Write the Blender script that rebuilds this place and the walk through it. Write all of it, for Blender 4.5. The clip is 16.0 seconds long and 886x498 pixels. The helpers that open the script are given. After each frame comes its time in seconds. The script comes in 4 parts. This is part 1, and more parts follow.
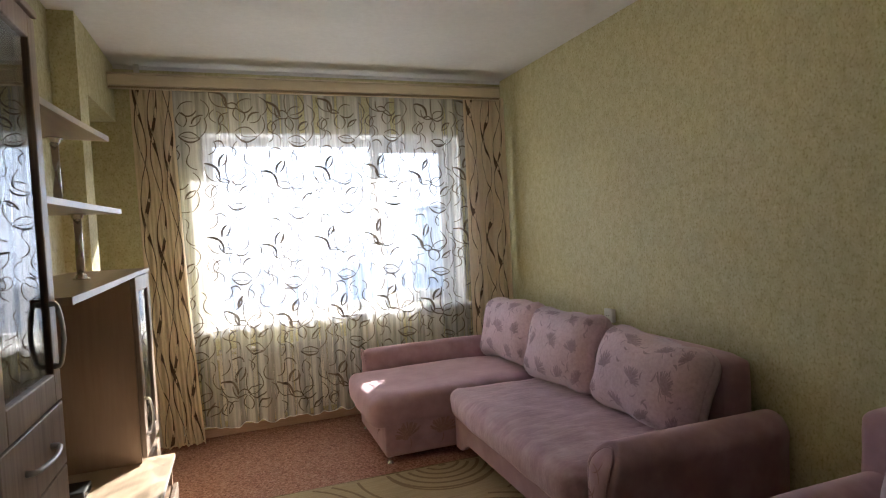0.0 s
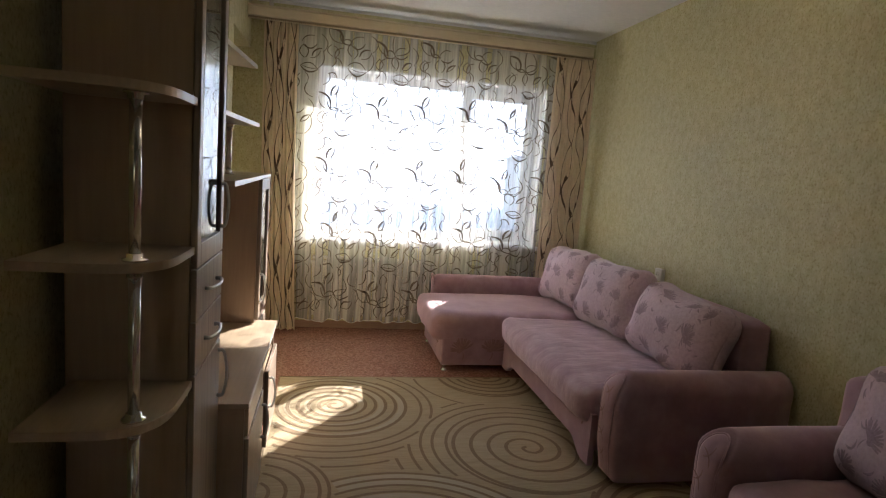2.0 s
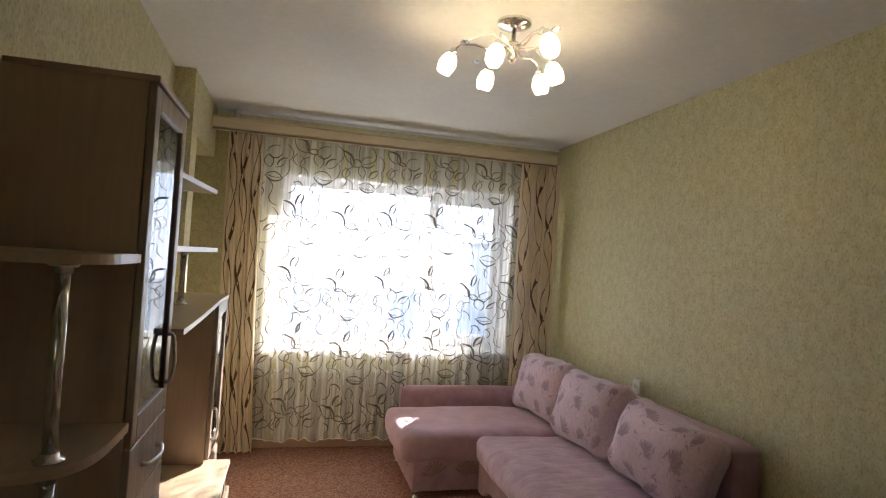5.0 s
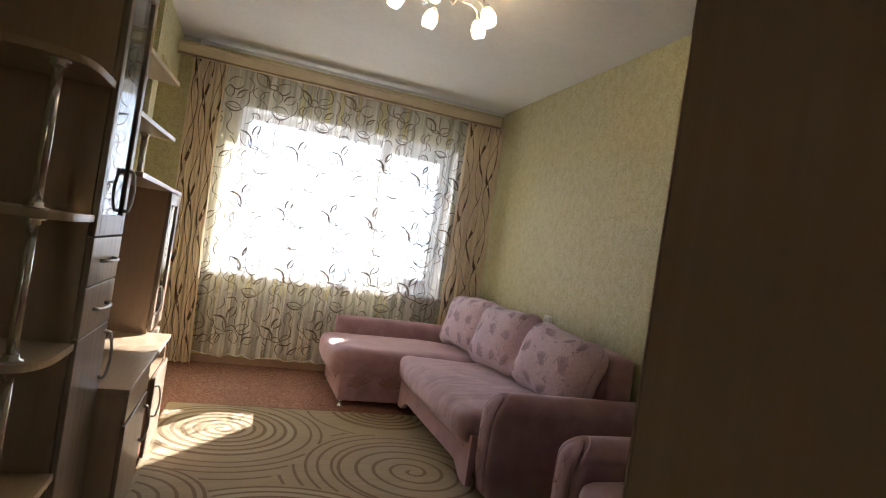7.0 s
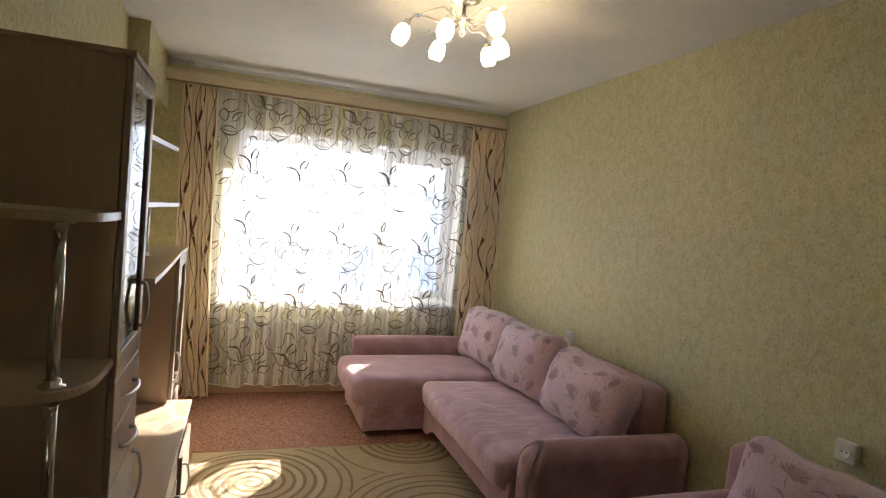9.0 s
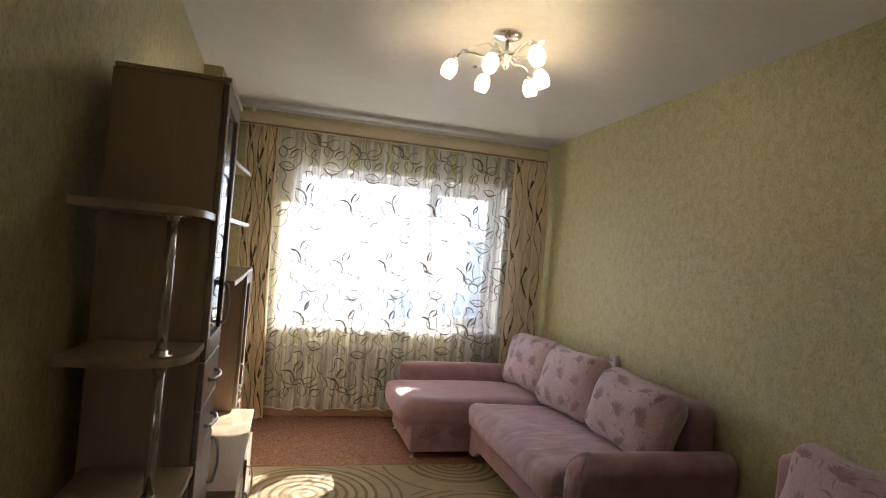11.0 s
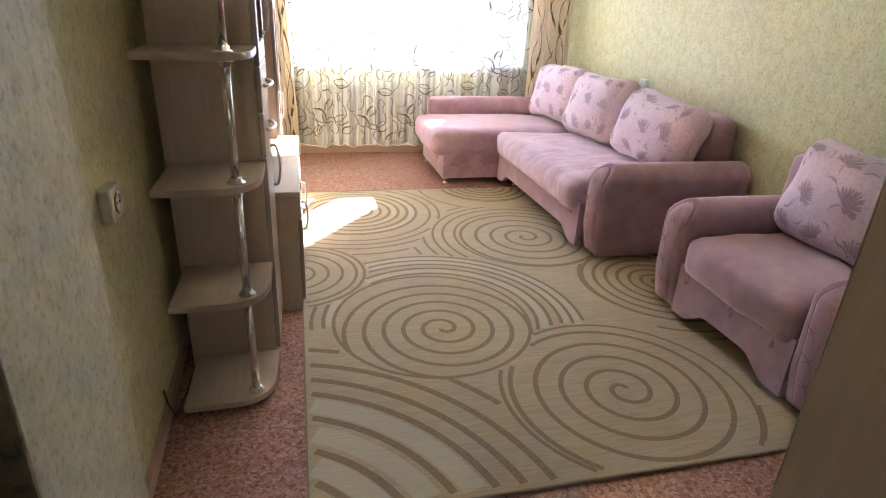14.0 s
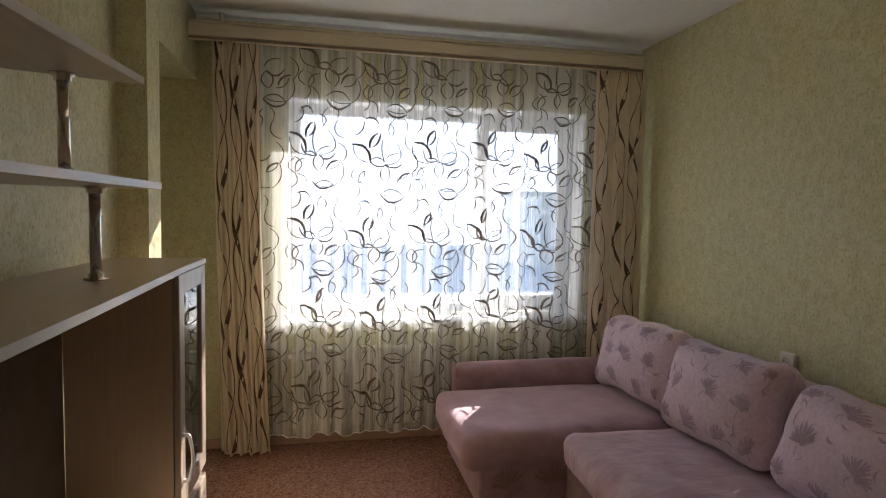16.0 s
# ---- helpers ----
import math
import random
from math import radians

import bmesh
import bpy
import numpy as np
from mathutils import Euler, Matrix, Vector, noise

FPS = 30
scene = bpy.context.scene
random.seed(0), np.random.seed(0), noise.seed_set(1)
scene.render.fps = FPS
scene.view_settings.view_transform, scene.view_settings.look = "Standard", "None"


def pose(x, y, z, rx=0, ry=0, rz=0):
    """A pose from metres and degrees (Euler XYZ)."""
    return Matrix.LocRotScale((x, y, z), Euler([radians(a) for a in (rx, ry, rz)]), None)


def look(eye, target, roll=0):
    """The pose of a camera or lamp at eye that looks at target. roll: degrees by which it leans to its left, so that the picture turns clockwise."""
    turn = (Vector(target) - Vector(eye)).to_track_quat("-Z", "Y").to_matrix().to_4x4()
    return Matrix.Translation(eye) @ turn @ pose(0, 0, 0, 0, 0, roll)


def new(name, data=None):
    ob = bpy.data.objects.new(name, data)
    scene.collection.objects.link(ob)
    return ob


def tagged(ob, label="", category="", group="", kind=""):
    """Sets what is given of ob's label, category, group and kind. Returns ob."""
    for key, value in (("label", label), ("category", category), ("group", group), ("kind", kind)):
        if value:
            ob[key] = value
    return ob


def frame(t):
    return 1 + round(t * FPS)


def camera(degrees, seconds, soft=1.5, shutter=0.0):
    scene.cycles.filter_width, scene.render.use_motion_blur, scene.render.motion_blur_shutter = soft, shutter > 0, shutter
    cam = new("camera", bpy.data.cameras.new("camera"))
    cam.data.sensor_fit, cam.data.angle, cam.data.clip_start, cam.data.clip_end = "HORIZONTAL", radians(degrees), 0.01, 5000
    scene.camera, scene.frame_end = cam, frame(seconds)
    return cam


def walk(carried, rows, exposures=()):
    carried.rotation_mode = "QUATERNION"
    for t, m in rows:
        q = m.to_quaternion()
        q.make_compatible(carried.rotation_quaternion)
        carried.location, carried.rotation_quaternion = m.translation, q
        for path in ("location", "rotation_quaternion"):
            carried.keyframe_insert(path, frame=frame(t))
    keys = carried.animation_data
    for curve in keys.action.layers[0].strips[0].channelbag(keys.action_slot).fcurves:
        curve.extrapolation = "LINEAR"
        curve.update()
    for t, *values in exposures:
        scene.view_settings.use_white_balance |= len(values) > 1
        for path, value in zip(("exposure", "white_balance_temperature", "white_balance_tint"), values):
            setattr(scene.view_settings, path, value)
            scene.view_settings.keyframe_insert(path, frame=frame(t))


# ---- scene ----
cam = camera(75.6, 16.0, soft=1.15)
PATH = [
    (0, (0.576, 0.344, 1.419), (1.258, 2.223, 1.343), -2.9),
    (0.5, (0.535, 0.326, 1.402), (1.026, 2.262, 1.316), -1.2),
    (1, (0.525, 0.224, 1.407), (0.929, 2.177, 1.256), -0.4),
    (1.5, (0.529, 0.005, 1.413), (0.931, 1.954, 1.217), 2.3),
    (2, (0.521, -0.115, 1.382), (0.924, 1.826, 1.12), 4.5),
    (2.5, (0.538, -0.137, 1.39), (0.941, 1.798, 1.081), 4.9),
    (3, (0.559, -0.104, 1.413), (0.972, 1.826, 1.09), 4.9),
    (3.5, (0.583, -0.014, 1.428), (1.014, 1.911, 1.097), 4.6),
    (4, (0.529, 0.103, 1.55), (0.982, 2.033, 1.285), 4.1),
    (4.2, (0.507, 0.148, 1.595), (0.972, 2.087, 1.445), 3.9),
    (6.3, (0.569, -0.306, 1.281), (1.112, 1.616, 1.389), 4.4),
    (6.5, (0.574, -0.337, 1.224), (1.131, 1.582, 1.306), 5.2),
    (7, (0.598, -0.373, 1.18), (1.241, 1.52, 1.202), 8.8),
    (7.5, (0.65, -0.353, 1.204), (1.316, 1.531, 1.124), 7.7),
    (8, (0.615, -0.298, 1.235), (1.287, 1.576, 1.044), 5.3),
    (8.5, (0.556, -0.228, 1.435), (1.227, 1.638, 1.177), 5.0),
    (9, (0.481, -0.192, 1.575), (1.144, 1.692, 1.473), 5.1),
    (9.2, (0.456, -0.185, 1.61), (1.11, 1.704, 1.639), 5.2),
    (11.3, (0.384, -0.451, 1.348), (0.873, 1.489, 1.38), 4.0),
    (11.5, (0.337, -0.536, 1.278), (0.826, 1.402, 1.218), 3.3),
    (12, (0.275, -0.688, 1.209), (0.766, 1.205, 0.789), 3.1),
    (12.5, (0.251, -0.855, 1.152), (0.726, 0.968, 0.48), 3.2),
    (13, (0.246, -0.904, 1.162), (0.716, 0.868, 0.362), 3.0),
    (13.5, (0.268, -0.743, 1.205), (0.734, 1.018, 0.378), 2.8),
    (14, (0.305, -0.484, 1.284), (0.771, 1.295, 0.499), 2.9),
    (14.5, (0.403, -0.152, 1.348), (0.867, 1.686, 0.708), 2.5),
    (15, (0.461, 0.232, 1.431), (0.896, 2.131, 0.993), 2.6),
    (15.5, (0.475, 0.658, 1.478), (0.918, 2.592, 1.227), 2.3),
    (15.7, (0.51, 0.796, 1.466), (0.955, 2.734, 1.258), 1.8),
    (16, (0.61, 1.08, 1.479), (1.02, 3.034, 1.353), 1.1),
]
EXPOSURES = [(0, 2.7, 6100, 10), (0.5, 2.53, 6100, 10), (1.5, 2.48, 6100, 10), (2.5, 2.8, 6200, 10), (3.5, 2.89, 6200, 10), (4.2, 2.9, 6200, 10), (6.5, 2.62, 6250, 10), (7, 2.88, 6300, 10), (7.5, 3.3, 6550, 11), (8, 3.5, 6650, 12), (8.5, 3.2, 6600, 11), (9, 3.05, 6450, 10),
             (11.5, 2.75, 6400, 10), (12, 3.6, 6450, 11), (12.5, 4.62, 6550, 12), (13, 5.1, 6200, 11), (14, 4.6, 5500, 10), (14.5, 4.2, 5350, 10), (15, 3.7, 5650, 10), (15.5, 2.95, 5900, 10), (16, 2.15, 6100, 10)]
walk(cam, [(t, look(eye, target, roll)) for t, eye, target, roll in PATH], EXPOSURES)

# ---- world, sun and exposure ----
world = bpy.data.worlds.new("sky")
scene.world = world
world.use_nodes = True
wn = world.node_tree
sky = wn.nodes.new("ShaderNodeTexSky")
sky.sky_type = 'NISHITA'
sky.sun_disc = False
SUN = Vector((0.562, 0.735, 0.432)).normalized()
sky.sun_elevation = math.asin(SUN.z)
sky.sun_rotation = math.atan2(SUN.x, SUN.y)
wn.nodes["Background"].inputs["Strength"].default_value = 0.15
wn.links.new(sky.outputs[0], wn.nodes["Background"].inputs["Color"])
sun_data = bpy.data.lights.new("sun", 'SUN')
sun_data.energy, sun_data.angle, sun_data.color = 5.0, radians(0.6), (1.0, 0.93, 0.82)
sun_ob = new("sun", sun_data)
sun_ob.matrix_world = look(SUN * 20, (0, 0, 0))

# ---- materials ----
def nodes_of(name):
    m = bpy.data.materials.new(name)
    m.use_nodes = True
    nt = m.node_tree
    return m, nt, nt.nodes["Principled BSDF"]


def mapped(nt, scale=(1, 1, 1)):
    tc = nt.nodes.new("ShaderNodeTexCoord")
    mp = nt.nodes.new("ShaderNodeMapping")
    mp.inputs["Scale"].default_value = scale
    nt.links.new(tc.outputs["Object"], mp.inputs["Vector"])
    return mp.outputs[0]


def noise_tex(nt, vec, scale, detail=4, rough=0.6):
    n = nt.nodes.new("ShaderNodeTexNoise")
    n.inputs["Scale"].default_value, n.inputs["Detail"].default_value, n.inputs["Roughness"].default_value = scale, detail, rough
    nt.links.new(vec, n.inputs["Vector"])
    return n.outputs["Fac"]


def ramp(nt, fac, stops):
    r = nt.nodes.new("ShaderNodeValToRGB")
    els = r.color_ramp.elements
    while len(els) < len(stops):
        els.new(0.5)
    for e, (p, c) in zip(els, stops):
        e.position, e.color = p, (*c, 1)
    nt.links.new(fac, r.inputs[0])
    return r.outputs[0]


def mix(nt, a, b, fac, mode='MULTIPLY'):
    m = nt.nodes.new("ShaderNodeMix")
    m.data_type, m.blend_type = 'RGBA', mode
    m.inputs[0].default_value = fac
    nt.links.new(a, m.inputs[6])
    nt.links.new(b, m.inputs[7])
    return m.outputs[2]


def bump(nt, bsdf, height, strength, dist):
    b = nt.nodes.new("ShaderNodeBump")
    b.inputs["Strength"].default_value, b.inputs["Distance"].default_value = strength, dist
    nt.links.new(height, b.inputs["Height"])
    nt.links.new(b.outputs[0], bsdf.inputs["Normal"])


def surface(name, stops, scale, rough=0.6, stretch=(1, 1, 1), large=0.12, large_scale=1.7, bump_s=0.2, bump_d=0.002, metal=0.0, sheen=0.0, detail=5):
    """Two scales of variation: grain by stops, and broad soft patches."""
    m, nt, b = nodes_of(name)
    v = mapped(nt, stretch)
    g = noise_tex(nt, v, scale, detail)
    col = ramp(nt, g, stops)
    v2 = mapped(nt)
    p = noise_tex(nt, v2, large_scale, 3)
    shade = ramp(nt, p, [(0.3, (1 - large,) * 3), (0.7, (1.0,) * 3)])
    nt.links.new(mix(nt, col, shade, 1.0), b.inputs["Base Color"])
    b.inputs["Roughness"].default_value, b.inputs["Metallic"].default_value = rough, metal
    if sheen:
        b.inputs["Sheen Weight"].default_value, b.inputs["Sheen Roughness"].default_value = sheen, 0.4
    if bump_s:
        bump(nt, b, g, bump_s, bump_d)
    return m


def wallpaper(name, base, fleck, dark, scale):
    """Embossed non-woven wallpaper: short flecks over a plain ground."""
    m, nt, b = nodes_of(name)
    v = mapped(nt, (1, 1, 0.75))
    fine = noise_tex(nt, v, scale, 5, 0.65)
    mid = noise_tex(nt, mapped(nt, (1, 1, 0.8)), scale * 0.28, 4, 0.6)
    col = ramp(nt, fine, [(0.36, dark), (0.47, base), (0.56, base), (0.68, fleck)])
    tint = ramp(nt, mid, [(0.34, (0.85, 0.83, 0.74)), (0.6, (1, 1, 1))])
    broad = ramp(nt, noise_tex(nt, mapped(nt), 0.9, 2), [(0.3, (0.93, 0.93, 0.92)), (0.7, (1, 1, 1))])
    nt.links.new(mix(nt, mix(nt, col, tint, 1.0), broad, 1.0), b.inputs["Base Color"])
    b.inputs["Roughness"].default_value = 0.62
    bump(nt, b, fine, 0.5, 0.003)
    return m


def cork_lino(name):
    m, nt, b = nodes_of(name)
    vo = nt.nodes.new("ShaderNodeTexVoronoi")
    vo.inputs["Scale"].default_value = 120
    warp = nt.nodes.new("ShaderNodeMix")
    warp.data_type = 'VECTOR'
    v = mapped(nt)
    nn = nt.nodes.new("ShaderNodeTexNoise")
    nn.inputs["Scale"].default_value = 40
    nt.links.new(v, nn.inputs["Vector"])
    warp.inputs[0].default_value = 0.03
    nt.links.new(v, warp.inputs[4])
    nt.links.new(nn.outputs["Color"], warp.inputs[5])
    nt.links.new(warp.outputs[1], vo.inputs["Vector"])
    sep = nt.nodes.new("ShaderNodeSeparateColor")
    nt.links.new(vo.outputs["Color"], sep.inputs[0])
    col = ramp(nt, sep.outputs[0], [(0.0, (0.25, 0.115, 0.085)), (0.25, (0.37, 0.18, 0.135)), (0.6, (0.46, 0.235, 0.18)), (1.0, (0.58, 0.34, 0.27))])
    veins = ramp(nt, noise_tex(nt, mapped(nt), 55, 6, 0.7), [(0.38, (0.55, 0.49, 0.47)), (0.5, (1, 1, 1))])
    broad = ramp(nt, noise_tex(nt, mapped(nt), 1.4, 3), [(0.3, (0.88, 0.87, 0.86)), (0.7, (1, 1, 1))])
    nt.links.new(mix(nt, mix(nt, col, veins, 0.5), broad, 1.0), b.inputs["Base Color"])
    b.inputs["Roughness"].default_value = 0.24
    wav = noise_tex(nt, mapped(nt, (1, 2.2, 1)), 3.2, 2)
    bump(nt, b, wav, 0.35, 0.010)
    return m


def glassy(name, tint=(1, 1, 1), rough=0.02, ior=1.5):
    """Thin pane: mostly see-through with a mirror sheen by Fresnel."""
    m, nt, b = nodes_of(name)
    nt.nodes.remove(b)
    out = nt.nodes["Material Output"]
    tr, gl, mx, fr = (nt.nodes.new("ShaderNode" + k) for k in ("BsdfTransparent", "BsdfGlossy", "MixShader", "Fresnel"))
    tr.inputs[0].default_value = (*tint, 1)
    gl.inputs["Roughness"].default_value = rough
    fr.inputs["IOR"].default_value = ior
    nt.links.new(fr.outputs[0], mx.inputs[0])
    nt.links.new(tr.outputs[0], mx.inputs[1])
    nt.links.new(gl.outputs[0], mx.inputs[2])
    nt.links.new(mx.outputs[0], out.inputs[0])
    return m


def sheer(name, colour, clear, trans, pleat=0.0):
    """Voile: part open weave, part thread that reflects and lets light through."""
    m, nt, b = nodes_of(name)
    nt.nodes.remove(b)
    out = nt.nodes["Material Output"]
    tp, tl, df, m1, m2 = (nt.nodes.new("ShaderNode" + k) for k in ("BsdfTransparent", "BsdfTranslucent", "BsdfDiffuse", "MixShader", "MixShader"))
    weave = ramp(nt, noise_tex(nt, mapped(nt, (220, 220, 18)), 1.0, 2), [(0.3, tuple(c * 0.9 for c in colour)), (0.7, colour)])
    nt.links.new(weave, tl.inputs[0])
    nt.links.new(weave, df.inputs[0])
    m1.inputs[0].default_value, m2.inputs[0].default_value = trans, 1 - clear
    if pleat:
        folds = ramp(nt, noise_tex(nt, mapped(nt, (1, 0.2, 0.035)), 21, 5, 0.62), [(0.40, (1 - clear - pleat,) * 3), (0.5, (1 - clear,) * 3), (0.60, (1 - clear + pleat,) * 3)])
        nt.links.new(folds, m2.inputs[0])
    nt.links.new(df.outputs[0], m1.inputs[1])
    nt.links.new(tl.outputs[0], m1.inputs[2])
    nt.links.new(tp.outputs[0], m2.inputs[1])
    nt.links.new(m1.outputs[0], m2.inputs[2])
    nt.links.new(m2.outputs[0], out.inputs[0])
    return m


def glow(name, colour, strength):
    m, nt, b = nodes_of(name)
    b.inputs["Base Color"].default_value = (*colour, 1)
    b.inputs["Emission Color"].default_value = (*colour, 1)
    b.inputs["Emission Strength"].default_value = strength
    return m


M_WALL = wallpaper("green_wallpaper", (0.60, 0.565, 0.345), (0.70, 0.665, 0.465), (0.43, 0.385, 0.195), 88)
M_ENTRY = wallpaper("pale_wallpaper", (0.66, 0.635, 0.475), (0.74, 0.72, 0.60), (0.50, 0.46, 0.31), 80)
M_HALL = wallpaper("brown_wallpaper", (0.37, 0.295, 0.185), (0.50, 0.415, 0.285), (0.21, 0.155, 0.09), 34)
M_CEIL = surface("ceiling_paint", [(0.3, (0.76, 0.755, 0.74)), (0.7, (0.82, 0.815, 0.80))], 30, 0.8, large=0.05, bump_s=0.08)
M_PLASTER = surface("white_reveal", [(0.3, (0.74, 0.74, 0.73)), (0.7, (0.82, 0.82, 0.81))], 40, 0.7, large=0.06, bump_s=0.1)
M_LINO = cork_lino("cork_lino")
M_SKIRT = surface("skirting", [(0.3, (0.42, 0.26, 0.19)), (0.7, (0.52, 0.34, 0.26))], 14, 0.45, (1, 1, 9), bump_s=0.05)
M_PVC = surface("white_pvc", [(0.3, (0.78, 0.79, 0.80)), (0.7, (0.83, 0.84, 0.85))], 8, 0.28, bump_s=0.0, large=0.04)
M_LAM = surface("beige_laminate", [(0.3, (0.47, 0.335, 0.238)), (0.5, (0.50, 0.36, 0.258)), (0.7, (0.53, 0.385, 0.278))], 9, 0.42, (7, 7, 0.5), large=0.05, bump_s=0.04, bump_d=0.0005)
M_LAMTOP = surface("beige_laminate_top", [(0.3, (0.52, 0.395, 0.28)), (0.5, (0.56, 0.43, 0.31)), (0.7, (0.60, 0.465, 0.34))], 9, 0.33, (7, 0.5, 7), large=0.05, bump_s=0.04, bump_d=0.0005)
M_FRONT = surface("ash_front", [(0.28, (0.24, 0.175, 0.135)), (0.45, (0.36, 0.275, 0.215)), (0.6, (0.43, 0.34, 0.27)), (0.75, (0.48, 0.385, 0.31))], 6, 0.36, (9, 9, 0.35), large=0.06, bump_s=0.08, bump_d=0.0006)
# Paler than the boards: window light on the front edges put into the colour.
M_EDGE_LIT = surface("edge_band", [(0.3, (0.60, 0.545, 0.50)), (0.7, (0.67, 0.61, 0.56))], 20, 0.3, bump_s=0.0, large=0.04)
M_DARKLAM = surface("wardrobe_laminate", [(0.3, (0.53, 0.36, 0.22)), (0.5, (0.56, 0.385, 0.24)), (0.7, (0.60, 0.415, 0.265))], 6, 0.42, (10, 10, 0.25), large=0.06, bump_s=0.08, bump_d=0.0005)
# Dark brown painted as shade in the recesses; the hall skirting's own colour too.
M_SHADE_SKIRT = surface("painted_shade_and_skirting", [(0.3, (0.10, 0.075, 0.06)), (0.7, (0.14, 0.11, 0.09))], 10, 0.6, bump_s=0.0)
M_CHROME = surface("chrome", [(0.3, (0.72, 0.72, 0.72)), (0.7, (0.8, 0.8, 0.8))], 60, 0.16, metal=1.0, bump_s=0.0, large=0.05)
M_NICKEL = surface("satin_metal", [(0.3, (0.66, 0.66, 0.66)), (0.7, (0.75, 0.75, 0.75))], 60, 0.42, metal=1.0, bump_s=0.0, large=0.05)
M_DOOR = surface("white_door_paint", [(0.3, (0.66, 0.65, 0.60)), (0.7, (0.74, 0.73, 0.68))], 24, 0.4, (1, 1, 6), bump_s=0.06)
M_RAD = surface("white_radiator", [(0.3, (0.76, 0.74, 0.68)), (0.7, (0.80, 0.78, 0.72))], 20, 0.35, bump_s=0.0, large=0.05)
M_VELOUR = surface("pink_velour", [(0.25, (0.36, 0.205, 0.245)), (0.5, (0.45, 0.275, 0.325)), (0.75, (0.55, 0.375, 0.43))], 7, 0.85, large=0.2, large_scale=5, bump_s=0.25, bump_d=0.004, sheen=1.0, detail=9)
def worn_seat(name):
    """Velour drawn into slanting wrinkles, with rubbed lighter patches."""
    m, nt, b = nodes_of(name)
    wr = noise_tex(nt, mapped(nt, (2.8, 8.0, 3)), 1.6, 5, 0.6)
    pile = noise_tex(nt, mapped(nt), 9, 8)
    col = ramp(nt, pile, [(0.28, (0.38, 0.24, 0.285)), (0.5, (0.48, 0.315, 0.37)), (0.72, (0.60, 0.445, 0.505))])
    rub = ramp(nt, wr, [(0.32, (0.92, 0.91, 0.91)), (0.6, (1, 1, 1))])
    nt.links.new(mix(nt, col, rub, 1.0), b.inputs["Base Color"])
    b.inputs["Roughness"].default_value = 0.85
    b.inputs["Sheen Weight"].default_value, b.inputs["Sheen Roughness"].default_value = 1.0, 0.4
    bump(nt, b, wr, 0.42, 0.03)
    return m


M_SEAT = worn_seat("worn_velour_seat")
for m in (M_VELOUR, M_SEAT):
    m.node_tree.nodes["Principled BSDF"].inputs["Sheen Tint"].default_value = (1.0, 0.76, 0.82, 1.0)
M_CUSH = surface("lilac_chenille", [(0.25, (0.56, 0.395, 0.475)), (0.5, (0.66, 0.48, 0.57)), (0.75, (0.73, 0.565, 0.65))], 60, 0.85, large=0.14, large_scale=6, bump_s=0.25, bump_d=0.002, sheen=0.4)
M_FLOWER = surface("plum_weave", [(0.3, (0.36, 0.245, 0.31)), (0.7, (0.49, 0.365, 0.43))], 120, 0.9, bump_s=0.2, large=0.2, large_scale=12)
M_FLOWER_LOW = surface("rose_weave", [(0.3, (0.30, 0.16, 0.165)), (0.7, (0.40, 0.24, 0.24))], 120, 0.9, bump_s=0.2, large=0.2, large_scale=12)
M_DRAPE = sheer("beige_drape", (0.80, 0.68, 0.53), 0.0, 0.30)
M_DRAPELINE = surface("brown_weave", [(0.3, (0.085, 0.05, 0.03)), (0.7, (0.15, 0.095, 0.06))], 90, 0.8, bump_s=0.2)
M_VOILE = sheer("voile", (0.93, 0.925, 0.935), 0.58, 0.22, 0.17)
M_FLOCK = surface("flock_print", [(0.3, (0.10, 0.075, 0.055)), (0.7, (0.16, 0.125, 0.10))], 80, 0.9, bump_s=0.2)
M_CORNICE = surface("cream_cornice", [(0.3, (0.66, 0.57, 0.41)), (0.7, (0.74, 0.65, 0.50))], 20, 0.45, (0.4, 6, 6), bump_s=0.05)
M_ROPE = surface("rope_trim", [(0.3, (0.17, 0.115, 0.06)), (0.7, (0.27, 0.19, 0.11))], 40, 0.5, bump_s=0.1)
M_RUG = surface("rug_pile", [(0.25, (0.355, 0.26, 0.145)), (0.5, (0.45, 0.345, 0.205)), (0.75, (0.53, 0.415, 0.262))], 26, 0.95, (0.35, 6, 6), large=0.1, large_scale=3, bump_s=0.5, bump_d=0.004, sheen=0.2, detail=8)
M_RUGLINE = surface("rug_line", [(0.25, (0.22, 0.145, 0.08)), (0.75, (0.32, 0.23, 0.14))], 90, 0.95, bump_s=0.5, bump_d=0.003, large=0.1)
M_RUGLIGHT = surface("rug_cream", [(0.25, (0.46, 0.385, 0.26)), (0.75, (0.58, 0.50, 0.36))], 26, 0.95, (0.35, 6, 6), bump_s=0.5, bump_d=0.003, large=0.1, detail=8)
M_PLASTIC = surface("white_plastic", [(0.3, (0.74, 0.73, 0.69)), (0.7, (0.79, 0.78, 0.74))], 20, 0.3, bump_s=0.0, large=0.04)
M_BLACK = surface("black_rubber", [(0.3, (0.015, 0.015, 0.016)), (0.7, (0.03, 0.03, 0.03))], 30, 0.5, bump_s=0.0)
M_GLASS = glassy("pane_glass", (0.97, 0.985, 0.99))
M_CABGLASS = glassy("cabinet_glass", (0.80, 0.86, 0.88), 0.01, 2.4)
# Warm tint stands in for lamplight through the added hall window.
M_WARMFILL = glassy("warm_fill_pane", (0.58, 0.50, 0.41))
M_SHADE = sheer("opal_glass", (0.86, 0.82, 0.74), 0.05, 0.6)
M_BULB = glow("bulb", (1.0, 0.80, 0.52), 14.0)
